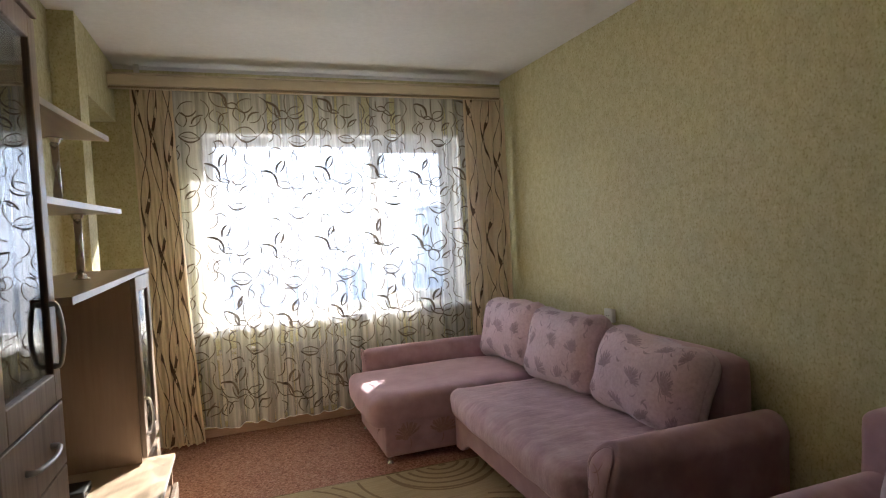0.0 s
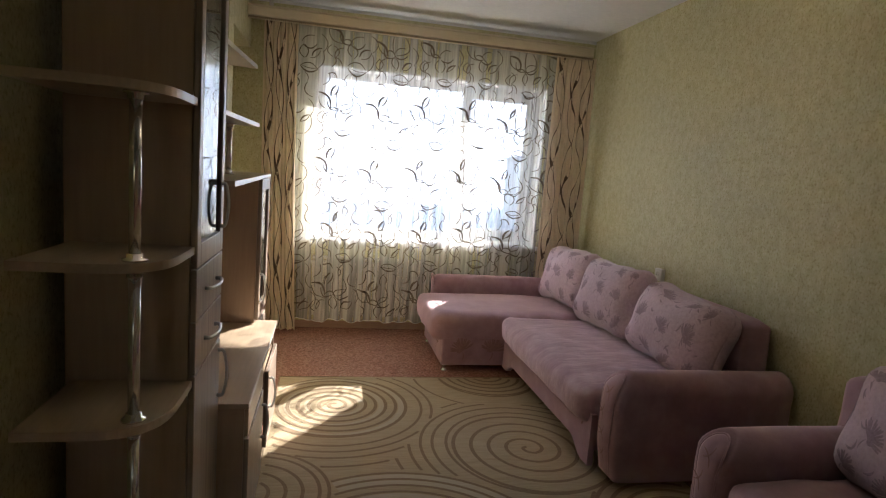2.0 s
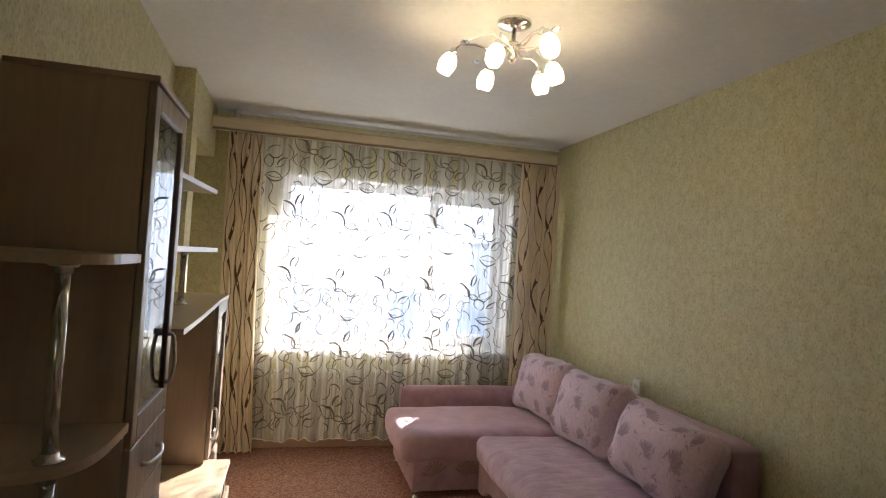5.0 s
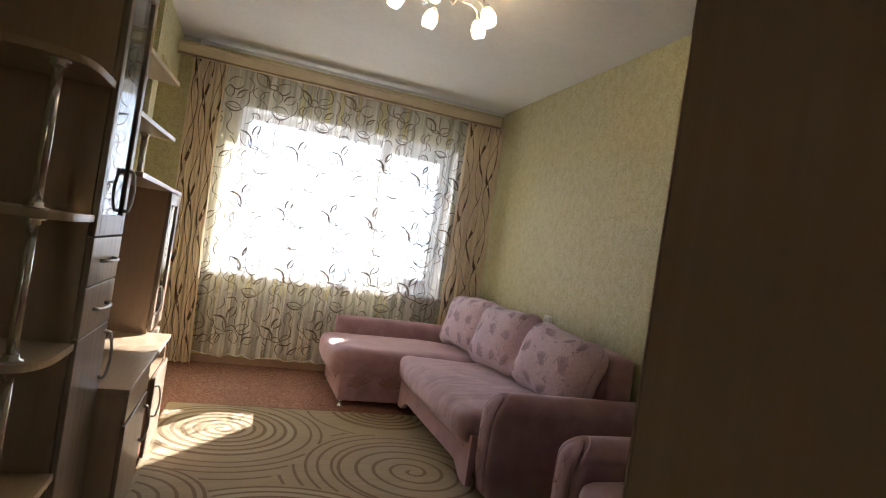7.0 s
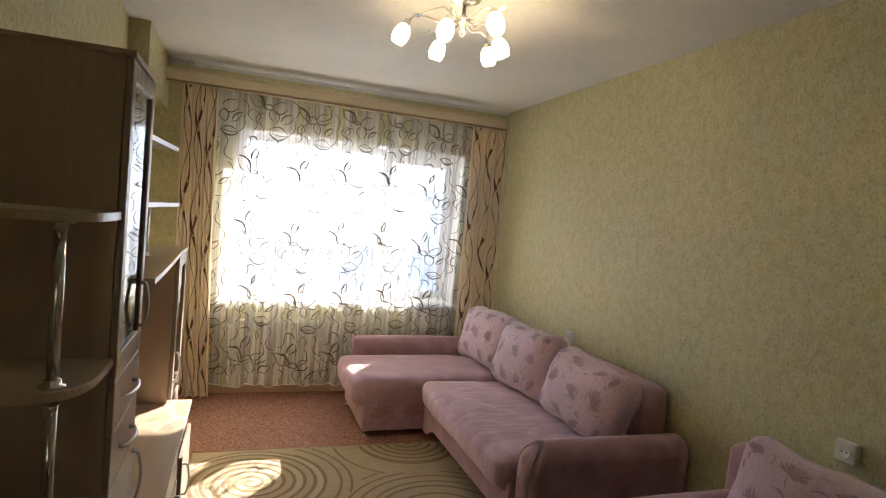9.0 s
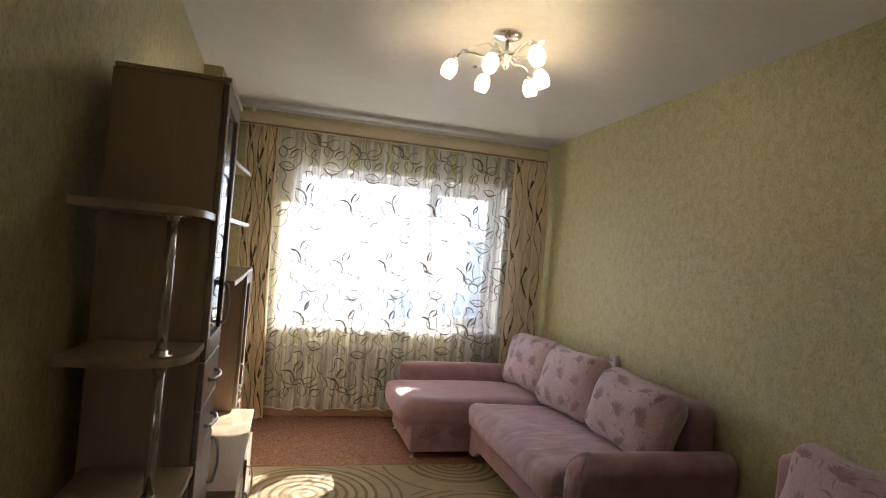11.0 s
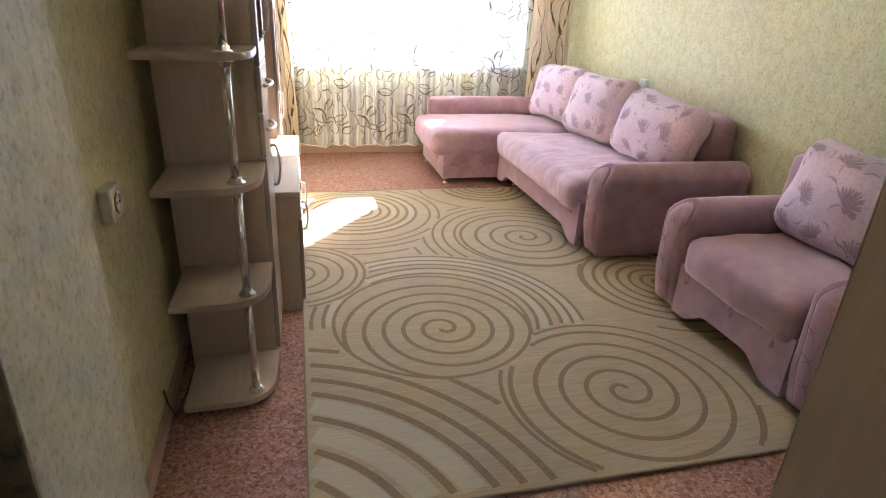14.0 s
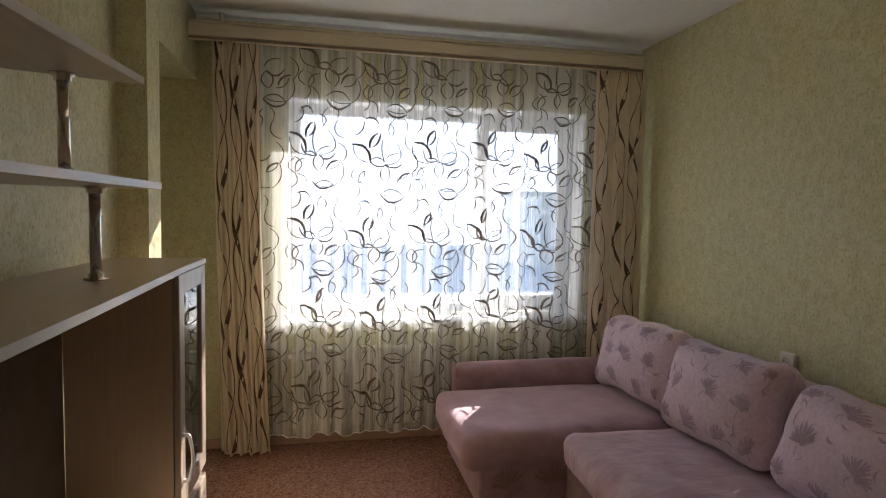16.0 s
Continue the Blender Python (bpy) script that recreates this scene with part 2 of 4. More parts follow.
M_SKYGLOW = glow("sky_glow", (0.93, 0.93, 1.0), 0.38)
M_BLOCK = surface("block_render", [(0.3, (0.80, 0.72, 0.66)), (0.7, (0.86, 0.78, 0.72))], 0.8, 0.85, large=0.15, large_scale=0.1)
M_BLOCKWIN = surface("block_window", [(0.3, (0.40, 0.38, 0.38)), (0.7, (0.48, 0.46, 0.46))], 2, 0.35, bump_s=0.0)
M_GROUND = surface("pale_ground", [(0.3, (0.44, 0.43, 0.42)), (0.7, (0.56, 0.55, 0.54))], 0.3, 0.9, large=0.2, large_scale=0.02)


# ---- mesh helpers ----
def thing(name, at, label, category, group="", kind=""):
    ob = new(name)
    ob.empty_display_size = 0.05
    ob.location = at
    return tagged(ob, label, category, group, kind)


def part(name, bm, material, parent=None, label="", smooth=False):
    """Links bm, built in world coordinates, as one mesh object under a thing or a part."""
    bmesh.ops.recalc_face_normals(bm, faces=bm.faces)
    me = bpy.data.meshes.new(name)
    bm.to_mesh(me)
    bm.free()
    me.materials.append(material)
    if smooth:
        me.polygons.foreach_set("use_smooth", [True] * len(me.polygons))
    ob = new(name, me)
    if parent is not None:
        ob.parent = parent
        if parent.type == 'EMPTY':
            ob.matrix_parent_inverse = Matrix.Translation(parent.location).inverted()
    if label:
        ob["label"] = label
    return ob


def panels(name, material, parent, *dims, bevel=0.0):
    """Flat boards, each a part of its own."""
    for d in dims:
        part(name, box(bmesh.new(), *d, bevel=bevel), material, parent)


def setting(name, bm, material, label, category, smooth=False):
    return tagged(part(name, bm, material, None, "", smooth), label, category, kind="structure")


def box(bm, x0, x1, y0, y1, z0, z1, bevel=0.0, segments=2):
    r = bmesh.ops.create_cube(bm, size=1.0, matrix=Matrix.LocRotScale(((x0 + x1) / 2, (y0 + y1) / 2, (z0 + z1) / 2), None, (x1 - x0, y1 - y0, z1 - z0)))
    if bevel:
        edges = list({e for v in r["verts"] for e in v.link_edges})
        bmesh.ops.bevel(bm, geom=edges, offset=bevel, segments=segments, affect='EDGES', profile=0.5)
    return bm


def boxes(*dims, bevel=0.0):
    bm = bmesh.new()
    for d in dims:
        box(bm, *d, bevel=bevel)
    return bm


def prism(bm, outline, z0, z1, bevel=0.0):
    """Upright slab over a plan outline of (x, y)."""
    low = [bm.verts.new((x, y, z0)) for x, y in outline]
    top = [bm.verts.new((x, y, z1)) for x, y in outline]
    n = len(outline)
    bm.faces.new(low[::-1])
    bm.faces.new(top)
    for i in range(n):
        bm.faces.new((low[i], low[(i + 1) % n], top[(i + 1) % n], top[i]))
    return bm


def tube(bm, pts, radius, sides=10, caps=True):
    """Round bar along a polyline; radius may be one number or one for each point."""
    pts = [Vector(p) for p in pts]
    rad = radius if isinstance(radius, (list, tuple)) else [radius] * len(pts)
    rings, ref = [], None
    for i, p in enumerate(pts):
        d = (pts[min(i + 1, len(pts) - 1)] - pts[max(i - 1, 0)]).normalized()
        if ref is None:
            ref = d.orthogonal().normalized()
        ref = (ref - d * ref.dot(d)).normalized()
        side = d.cross(ref)
        rings.append([bm.verts.new(p + (ref * math.cos(a) + side * math.sin(a)) * rad[i]) for a in (2 * math.pi * k / sides for k in range(sides))])
    for a, b in zip(rings, rings[1:]):
        for k in range(sides):
            bm.faces.new((a[k], a[(k + 1) % sides], b[(k + 1) % sides], b[k]))
    if caps:
        bm.faces.new(rings[0][::-1])
        bm.faces.new(rings[-1])
    return bm


def lathe(bm, profile, centre, axis=(0, 0, 1), sides=24):
    """Turned shape: profile rows of (distance along the axis, radius)."""
    axis = Vector(axis).normalized()
    u = axis.orthogonal().normalized()
    w = axis.cross(u)
    rings = [[bm.verts.new(Vector(centre) + axis * h + (u * math.cos(a) + w * math.sin(a)) * max(r, 1e-4)) for a in (2 * math.pi * k / sides for k in range(sides))] for h, r in profile]
    for a, b in zip(rings, rings[1:]):
        for k in range(sides):
            bm.faces.new((a[k], a[(k + 1) % sides], b[(k + 1) % sides], b[k]))
    bm.faces.new(rings[0][::-1])
    bm.faces.new(rings[-1])
    return bm


def ribbon(bm, pts, widths, place):
    """Flat stroke along (u, v) points, laid on a surface by place(u, v)."""
    n = len(pts)
    left, right = [], []
    for i, (u, v) in enumerate(pts):
        a, b = pts[max(i - 1, 0)], pts[min(i + 1, n - 1)]
        du, dv = b[0] - a[0], b[1] - a[1]
        k = math.hypot(du, dv) or 1.0
        w = widths[i] / 2
        left.append(bm.verts.new(place(u - dv / k * w, v + du / k * w)))
        right.append(bm.verts.new(place(u + dv / k * w, v - du / k * w)))
    for i in range(n - 1):
        bm.faces.new((left[i], right[i], right[i + 1], left[i + 1]))


def plate(bm, front, shift):
    """A board from its front outline (in order round the edge) and the shift to its back."""
    f = [bm.verts.new(p) for p in front]
    b = [bm.verts.new(Vector(p) + Vector(shift)) for p in front]
    n = len(f)
    bm.faces.new(f)
    bm.faces.new(b[::-1])
    for i in range(n):
        bm.faces.new((f[i], b[i], b[(i + 1) % n], f[(i + 1) % n]))
    return bm


def arc_pts(p, q, bulge, n=10):
    """A bowed line from p to q."""
    (x0, y0), (x1, y1) = p, q
    nx, ny = -(y1 - y0), x1 - x0
    return [(x0 + (x1 - x0) * t + nx * bulge * 4 * t * (1 - t), y0 + (y1 - y0) * t + ny * bulge * 4 * t * (1 - t)) for t in (i / n for i in range(n + 1))]


def swell(n, thin, thick):
    return [thin + (thick - thin) * math.sin(math.pi * i / (n - 1)) for i in range(n)]


# ---- structure ----
ROOM_H, WIN_Y = 2.62, 4.74
def buckle(x, y):
    """Raised creases in the lino by the rug's corner."""
    h = 0.0
    for ax, ay, bx, by, tall_ in ((0.20, 0.615, 0.43, 0.575, 0.010), (0.40, 0.655, 0.78, 0.565, 0.008), (0.30, 0.50, 0.62, 0.47, 0.003)):
        t = max(0.0, min(1.0, ((x - ax) * (bx - ax) + (y - ay) * (by - ay)) / ((bx - ax) ** 2 + (by - ay) ** 2)))
        d = math.hypot(x - ax - t * (bx - ax), y - ay - t * (by - ay))
        h += tall_ * math.sin(math.pi * min(1.0, max(0.0, 0.08 + 0.84 * t))) * math.exp(-(d / 0.022) ** 2)
    return h


def steps(a, b, lo, hi, fine, coarse):
    out, v = [], a
    while v < b - 1e-6:
        out.append(v)
        v += fine if lo - 1e-6 <= v < hi else min(coarse, lo - v) if v < lo else coarse
    return out + [b]


fx, fy = steps(-1.2, 2.95, 0.12, 0.86, 0.012, 0.15), steps(-2.6, WIN_Y, 0.40, 0.652, 0.012, 0.15)
bm = bmesh.new()
grid = [[bm.verts.new((x, y, buckle(x, y) if y < 0.652 else 0.0)) for y in fy] for x in fx]
for a, b in zip(grid, grid[1:]):
    for k in range(len(fy) - 1):
        bm.faces.new((a[k], b[k], b[k + 1], a[k + 1]))
box(bm, -1.2, 2.95, -2.6, WIN_Y, -0.12, -0.004)
setting("floor", bm, M_LINO, "terracotta cork-patterned linoleum floor with soft waves", "floor", True)
setting("ceiling", boxes((-1.2, 2.95, -2.6, 5.22, ROOM_H, ROOM_H + 0.12)), M_CEIL, "white painted plaster ceiling", "ceiling")
setting("wall_east", boxes((2.75, 2.95, 0.25, 5.22, -0.12, ROOM_H)), M_WALL, "yellow-green flecked wallpaper wall beside the sofa", "wall")
W0, W1, WB, WT = 0.388, 2.36, 0.79, 2.175
setting("wall_north", boxes((-0.7, W0, WIN_Y, 5.22, -0.12, ROOM_H), (W1, 2.75, WIN_Y, 5.22, -0.12, ROOM_H),
                            (W0, W1, WIN_Y, 5.22, -0.12, WB - 0.03), (W0, W1, WIN_Y, 5.22, WT, ROOM_H)), M_WALL, "yellow-green wallpaper wall round the window", "wall")
bm = bmesh.new()
prism(bm, [(-0.145, 0.65), (-0.25, 3.76), (-0.6, 3.76), (-0.6, 0.65)], -0.12, ROOM_H)
box(bm, -0.6, -0.13, 3.762, 3.95, -0.12, ROOM_H)
box(bm, -0.7, -0.46, 3.95, WIN_Y, -0.12, ROOM_H)
box(bm, -0.46, -0.13, 3.952, WIN_Y, 2.24, ROOM_H)
setting("wall_west", bm, M_WALL, "yellow-green wallpaper wall with a boxed pier and beam", "wall")
setting("wall_entry_west", boxes((-1.2, -0.085, 0.25, 0.65, -0.12, ROOM_H)), M_ENTRY, "light green wallpaper wall at the room's entrance", "wall")
# Unseen lintel, added to stop light passing over the entrance into the hall.
setting("added_entry_lintel", boxes((-0.085, 1.65, 0.25, 0.38, 2.32, ROOM_H)), M_ENTRY, "unseen light green wallpaper lintel, added to keep room light out of the hall", "wall")
setting("wall_entry_east", boxes((1.65, 2.75, 0.25, 0.38, -0.12, ROOM_H)), M_ENTRY, "light green wallpaper wall at the room's entrance", "wall")
setting("wall_hall_north", boxes((-1.2, -0.087, 0.244, 0.25, 0.0, ROOM_H), (1.652, 2.95, 0.244, 0.25, 0.0, ROOM_H)), M_HALL, "dark brown floral wallpaper of the hall", "wall")
setting("wall_hall_west", boxes((-1.35, -1.2, -2.6, 0.65, -0.12, ROOM_H), (-1.2, -0.11, -0.93, -0.83, 0.0, ROOM_H)), M_HALL, "dark brown floral wallpaper of the hall", "wall")
# The opening is made for the added fill window.
setting("wall_hall_south", boxes((-1.35, -0.75, -2.75, -2.6, -0.12, ROOM_H), (0.35, 2.95, -2.75, -2.6, -0.12, ROOM_H), (-0.75, 0.35, -2.75, -2.6, -0.12, 0.95), (-0.75, 0.35, -2.75, -2.6, 2.15, ROOM_H)), M_HALL, "dark brown floral wallpaper of the hall", "wall")
setting("wall_hall_east", boxes((2.95, 3.1, -2.75, 0.25, -0.12, ROOM_H)), M_HALL, "dark brown floral wallpaper of the hall", "wall")

bm = bmesh.new()
box(bm, -0.128, 2.735, WIN_Y - 0.016, WIN_Y, 0.0, 0.06, 0.004)
setting("baseboard_north", bm, M_SKIRT, "reddish wood-look skirting under the window", "baseboard")
setting("baseboard_east", box(bmesh.new(), 2.735, 2.75, 0.65, WIN_Y, 0.0, 0.06, 0.004), M_SKIRT, "reddish wood-look skirting along the wall", "baseboard")
bm = bmesh.new()
box(bm, -0.085, -0.068, 0.25, 0.665, 0.0, 0.06, 0.004)
setting("baseboard_entry", bm, M_SKIRT, "pinkish wood-look skirting at the entrance", "baseboard")
bm = prism(bmesh.new(), [(-0.132, 0.666), (-0.147, 0.666), (-0.252, 3.758), (-0.236, 3.758)], 0.0, 0.06)
setting("baseboard_west", bm, M_SKIRT, "pinkish wood-look skirting along the wall", "baseboard")
setting("baseboard_hall", boxes((-1.2, -0.087, 0.23, 0.244, 0.0, 0.05)), M_SHADE_SKIRT, "dark skirting in the hall", "baseboard")

# window: plastered opening, PVC frame, one opening sash, sill
setting("window_reveal", boxes((W0, W0 + 0.012, WIN_Y + 0.002, 5.2, WB, WT), (W1 - 0.012, W1, WIN_Y + 0.002, 5.2, WB, WT), (W0 + 0.012, W1 - 0.012, WIN_Y + 0.002, 5.2, WT - 0.012, WT)), M_PLASTER, "white plastered window reveal", "trim")
win = thing("window_1", (1.38, 4.95, WB), "white PVC window with a fixed light and one sash", "window", kind="structure")
FX0, FX1, FZ0, FZ1, FY0, FY1 = W0 + 0.013, W1 - 0.013, WB + 0.002, WT - 0.013, 4.93, 4.99
part("window_frame", boxes((FX0, FX0 + 0.06, FY0, FY1, FZ0, FZ1), (FX1 - 0.06, FX1, FY0, FY1, FZ0, FZ1), (FX0 + 0.06, FX1 - 0.06, FY0, FY1, FZ0, FZ0 + 0.06),
                           (FX0 + 0.06, FX1 - 0.06, FY0, FY1, FZ1 - 0.06, FZ1), (1.645, 1.69, FY0, FY1, FZ0 + 0.06, FZ1 - 0.06), bevel=0.005), M_PVC, win)
sash = part("sash", boxes((1.668, 1.722, FY0 - 0.02, FY0 - 0.001, FZ0 + 0.04, FZ1 - 0.04), (FX1 - 0.115, FX1 - 0.04, FY0 - 0.02, FY0 - 0.001, FZ0 + 0.04, FZ1 - 0.04),
                          (1.722, FX1 - 0.115, FY0 - 0.02, FY0 - 0.001, FZ0 + 0.04, FZ0 + 0.115), (1.722, FX1 - 0.115, FY0 - 0.02, FY0 - 0.001, FZ1 - 0.115, FZ1 - 0.04), bevel=0.005), M_PVC, win)
part("sash_handle", boxes((1.70, 1.72, FY0 - 0.04, FY0 - 0.02, 1.42, 1.48), (1.702, 1.718, FY0 - 0.055, FY0 - 0.04, 1.36, 1.47), bevel=0.003), M_PVC, sash)
for name, a, b in (("pane", FX0 + 0.06, 1.645), ("pane", 1.722, FX1 - 0.115)):
    p = part(name, boxes((a, b, 4.955, 4.959, FZ0 + 0.06, FZ1 - 0.06)), M_GLASS, win)
    p.visible_shadow = False
part("window_sill", box(bmesh.new(), W0 - 0.05, W1 + 0.04, 4.685, 4.93, WB - 0.028, WB, 0.006), M_PVC, win)

# Unseen window added behind the camera to fill the hall with warm light.
fill_win = thing("fill_window", (-0.2, -2.68, 0.95), "unseen hall window with a warm pane, added as fill light", "window", kind="structure")
part("window_frame", boxes((-0.75, -0.7, -2.70, -2.65, 0.95, 2.15), (0.3, 0.35, -2.70, -2.65, 0.95, 2.15), (-0.7, 0.3, -2.70, -2.65, 0.95, 1.0), (-0.7, 0.3, -2.70, -2.65, 2.10, 2.15)), M_PVC, fill_win)
pane2 = part("pane", boxes((-0.7, 0.3, -2.677, -2.673, 1.0, 2.10)), M_WARMFILL, fill_win)

# the world outside, far below
setting("ground", boxes((-400, 400, 5.3, 800, -7.2, -7.0)), M_GROUND, "pale open ground outside the window", "ground")

# Self-lit sheet added behind the block, in place of bright low sky.
setting("backdrop", boxes((-170, 210, 150, 150.5, -8, 46)), M_SKYGLOW, "glowing sheet standing in for pale hazy sky low over the town", "sky")
block = thing("apartment_building", (75, 92, -7.0), "pale plastered apartment block across the yard, in its own shade", "building")
part("wall", boxes((33, 118, 90, 104, -7.0, 4.8)), M_BLOCK, block)
part("roof", boxes((32.5, 118.5, 89.6, 104.4, 4.8, 5.3)), M_GROUND, block)
first = None
for floor_no in range(4):
    for k in range(22):
        if first is None:
            first = part("window", boxes((-0.7, 0.7, -0.03, 0.02, -0.75, 0.75)), M_BLOCKWIN, block)
            w = first
        else:
            w = new("window", first.data)
            w.parent = block
            w.matrix_parent_inverse = Matrix.Translation(block.location).inverted()
        w.location = (36.5 + k * 3.6, 89.99, -5.0 + floor_no * 2.8)

# cornice over the curtains with rope moulding
corn = thing("curtain_cornice", (1.28, 4.62, 2.44), "cream ceiling cornice with a dark rope moulding over the curtains", "curtain rail")
CX0, CX1 = -0.126, 2.632
bm = bmesh.new()
box(bm, CX0, CX1, 4.500, 4.520, 2.432, 2.500, 0.003)
box(bm, CX0, CX1, 4.490, 4.545, 2.501, 2.511, 0.003)
box(bm, CX0, CX1, 4.507, 4.527, 2.410, 2.431, 0.003)
part("fascia", bm, M_CORNICE, corn)
bm = bmesh.new()
box(bm, CX0, CX1, 4.54, 4.63, 2.446, 2.458)
part("rail_board", bm, M_PVC, corn)
bm = bmesh.new()
n_bead = 190
for i in range(n_bead):
    x = CX0 + 0.01 + (CX1 - CX0 - 0.02) * i / (n_bead - 1)
    m = Matrix.LocRotScale((x, 4.504, 2.4205), Euler((0, radians(35), 0)), (0.0075, 0.009, 0.017))
    bmesh.ops.create_cube(bm, size=1.0, matrix=m)
part("rope_trim", bm, M_ROPE, corn, "dark brown rope moulding")
setting("ceiling_trim", boxes((-0.126, 2.748, WIN_Y - 0.014, WIN_Y, 2.596, 2.619)), M_PLASTER, "narrow white ceiling strip above the window", "trim")

# radiator and pipes
rad = thing("radiator", (0.92, 4.69, 0.12), "cream sectional radiator under the window", "radiator")
bm = box(bmesh.new(), 0.002, 0.081, 4.655, 4.663, 0.125, 0.585, 0.003)
box(bm, 0.030, 0.053, 4.663, 4.722, 0.14, 0.60, 0.004)
box(bm, 0.004, 0.079, 4.664, 4.725, 0.605, 0.622, 0.005)
for k in range(3):
    box(bm, 0.008 + 0.026 * k, 0.014 + 0.026 * k, 4.664, 4.720, 0.585, 0.606)
section = part("section", bm, M_RAD, rad)
section.location.x = 0.42
for k in range(1, 12):
    o = new("section", section.data)
    o.parent = rad
    o.matrix_parent_inverse = section.matrix_parent_inverse
    o.location.x = 0.42 + 0.084 * k
panels("bracket", M_RAD, rad, (0.49, 0.51, 4.723, 4.739, 0.3, 0.5), (1.33, 1.35, 4.723, 4.739, 0.3, 0.5))
part("manifold", tube(bmesh.new(), [(0.40, 4.695, 0.57), (1.45, 4.695, 0.57)], 0.016, 10), M_RAD, rad, smooth=True)
pipe = thing("heating_pipe", (0.02, 4.70, 0.0), "cream painted heating riser with a branch to the radiator", "pipe")
part("riser", tube(bmesh.new(), [(0.02, 4.70, 0.0), (0.02, 4.70, 2.62)], 0.017, 12), M_RAD, pipe, smooth=True)
part("branch", tube(bmesh.new(), [(0.02, 4.70, 0.66), (0.25, 4.70, 0.66), (0.36, 4.70, 0.60), (0.40, 4.697, 0.57)], 0.012, 10), M_RAD, pipe, smooth=True)


# ---- curtains ----
def voile_y(x, z=1.0):
    drop = min(1.0, max(0.2, (2.46 - z) / 1.2))
    return 4.612 + drop * (0.019 * math.sin(x * 57 + 0.9 * math.sin(x * 9)) + 0.009 * math.sin(x * 101 + 1.3) + 0.017 * math.sin(x * 23 + 0.7))


VX0, VX1 = 0.17, 2.43
bm = bmesh.new()
nx, nz = 330, 14
grid = []
for i in range(nx + 1):
    x = VX0 + (VX1 - VX0) * i / nx
    hem = 0.095 + 0.010 * math.sin(x * 21 + 0.5) + 0.008 * math.sin(x * 47)
    grid.append([bm.verts.new((x, voile_y(x, z), z)) for z in (hem + (2.444 - hem) * k / nz for k in range(nz + 1))])
for i in range(nx):
    for k in range(nz):
        bm.faces.new((grid[i][k], grid[i + 1][k], grid[i + 1][k + 1], grid[i][k + 1]))
voile = thing("voile_curtain", (1.3, 4.625, 0.09), "sheer white voile curtain printed with brown leaf outlines", "curtain")
part("cloth", bm, M_VOILE, voile, smooth=True)
hem_pts = [(x, voile_y(x, 0.1), 0.095 + 0.010 * math.sin(x * 21 + 0.5) + 0.008 * math.sin(x * 47)) for x in (VX0 + (VX1 - VX0) * i / nx for i in range(nx + 1))]
part("hem", tube(bmesh.new(), hem_pts, 0.0035, 5), M_PVC, voile, "white corded hem", True)


def on_voile(u, v):
    return (u, voile_y(u, v) - 0.003, v)


# one repeat of the print, in metres: start, end, bow, thinnest and thickest line
TILE_W, TILE_H = 0.365, 0.545
STROKES = (
    ((0.18, 0.25), (0.19, 0.15), 0.30, 2, 5), ((0.18, 0.25), (0.19, 0.15), -0.30, 2, 5),
    ((0.18, 0.25), (0.245, 0.40), -0.42, 2, 5), ((0.18, 0.25), (0.17, 0.41), 0.10, 2, 4),
    ((0.18, 0.25), (0.085, 0.32), 0.32, 3, 7), ((0.18, 0.25), (0.10, 0.27), -0.25, 2, 6),
    ((0.18, 0.25), (0.29, 0.265), -0.28, 3, 7), ((0.18, 0.26), (0.28, 0.31), 0.22, 2, 4),
    ((0.005, 0.36), (0.115, 0.255), 0.26, 5, 15), ((0.005, 0.36), (0.115, 0.255), -0.24, 2, 4),
    ((0.11, 0.355), (0.155, 0.445), 0.16, 5, 13), ((0.11, 0.355), (0.155, 0.445), -0.20, 2, 9),
    ((0.25, 0.155), (0.33, 0.215), 0.20, 4, 9), ((0.25, 0.155), (0.33, 0.215), -0.18, 2, 4),
    ((0.04, 0.135), (0.03, 0.225), 0.40, 2, 4), ((0.04, 0.135), (0.03, 0.225), -0.40, 2, 4), ((0.04, 0.135), (0.105, 0.22), 0.28, 2, 5),
    ((0.04, 0.135), (0.015, 0.055), 0.30, 2, 4), ((0.04, 0.135), (0.10, 0.06), 0.25, 2, 4),
    ((0.16, 0.08), (0.30, 0.06), -0.28, 4, 9), ((0.16, 0.08), (0.30, 0.06), 0.26, 2, 5), ((0.17, 0.075), (0.28, 0.063), -0.08, 2, 3),
    ((0.30, 0.06), (0.35, 0.20), -0.20, 2, 4), ((0.33, 0.33), (0.35, 0.20), 0.30, 2, 4),
    ((0.20, 0.50), (0.22, 0.425), 0.35, 2, 5), ((0.31, 0.46), (0.36, 0.35), -0.30, 2, 5), ((0.29, 0.53), (0.31, 0.46), 0.25, 2, 4),
    ((0.02, 0.42), (0.07, 0.52), -0.24, 2, 5), ((0.07, 0.52), (0.15, 0.49), 0.3, 3, 7), ((0.24, 0.52), (0.21, 0.42), -0.2, 2, 4),
)
rnd = random.Random(5)
bm = bmesh.new()
for row in range(-1, 6):
    for col in range(-1, 8):
        ox, oz = VX0 + (col - 0.3 + 0.12 * math.sin(row * 2.0)) * TILE_W, 0.02 + row * TILE_H * 0.93 + 0.03 * math.sin(col * 2.1)
        squeeze = rnd.uniform(0.82, 1.08)
        for p, q, bow, thin, thick in STROKES:
            jx, jz = rnd.uniform(-0.012, 0.012), rnd.uniform(-0.012, 0.012)
            a, b = (ox + p[0] * squeeze + jx, oz + p[1] + jz), (ox + q[0] * squeeze + jx, oz + q[1] + jz)
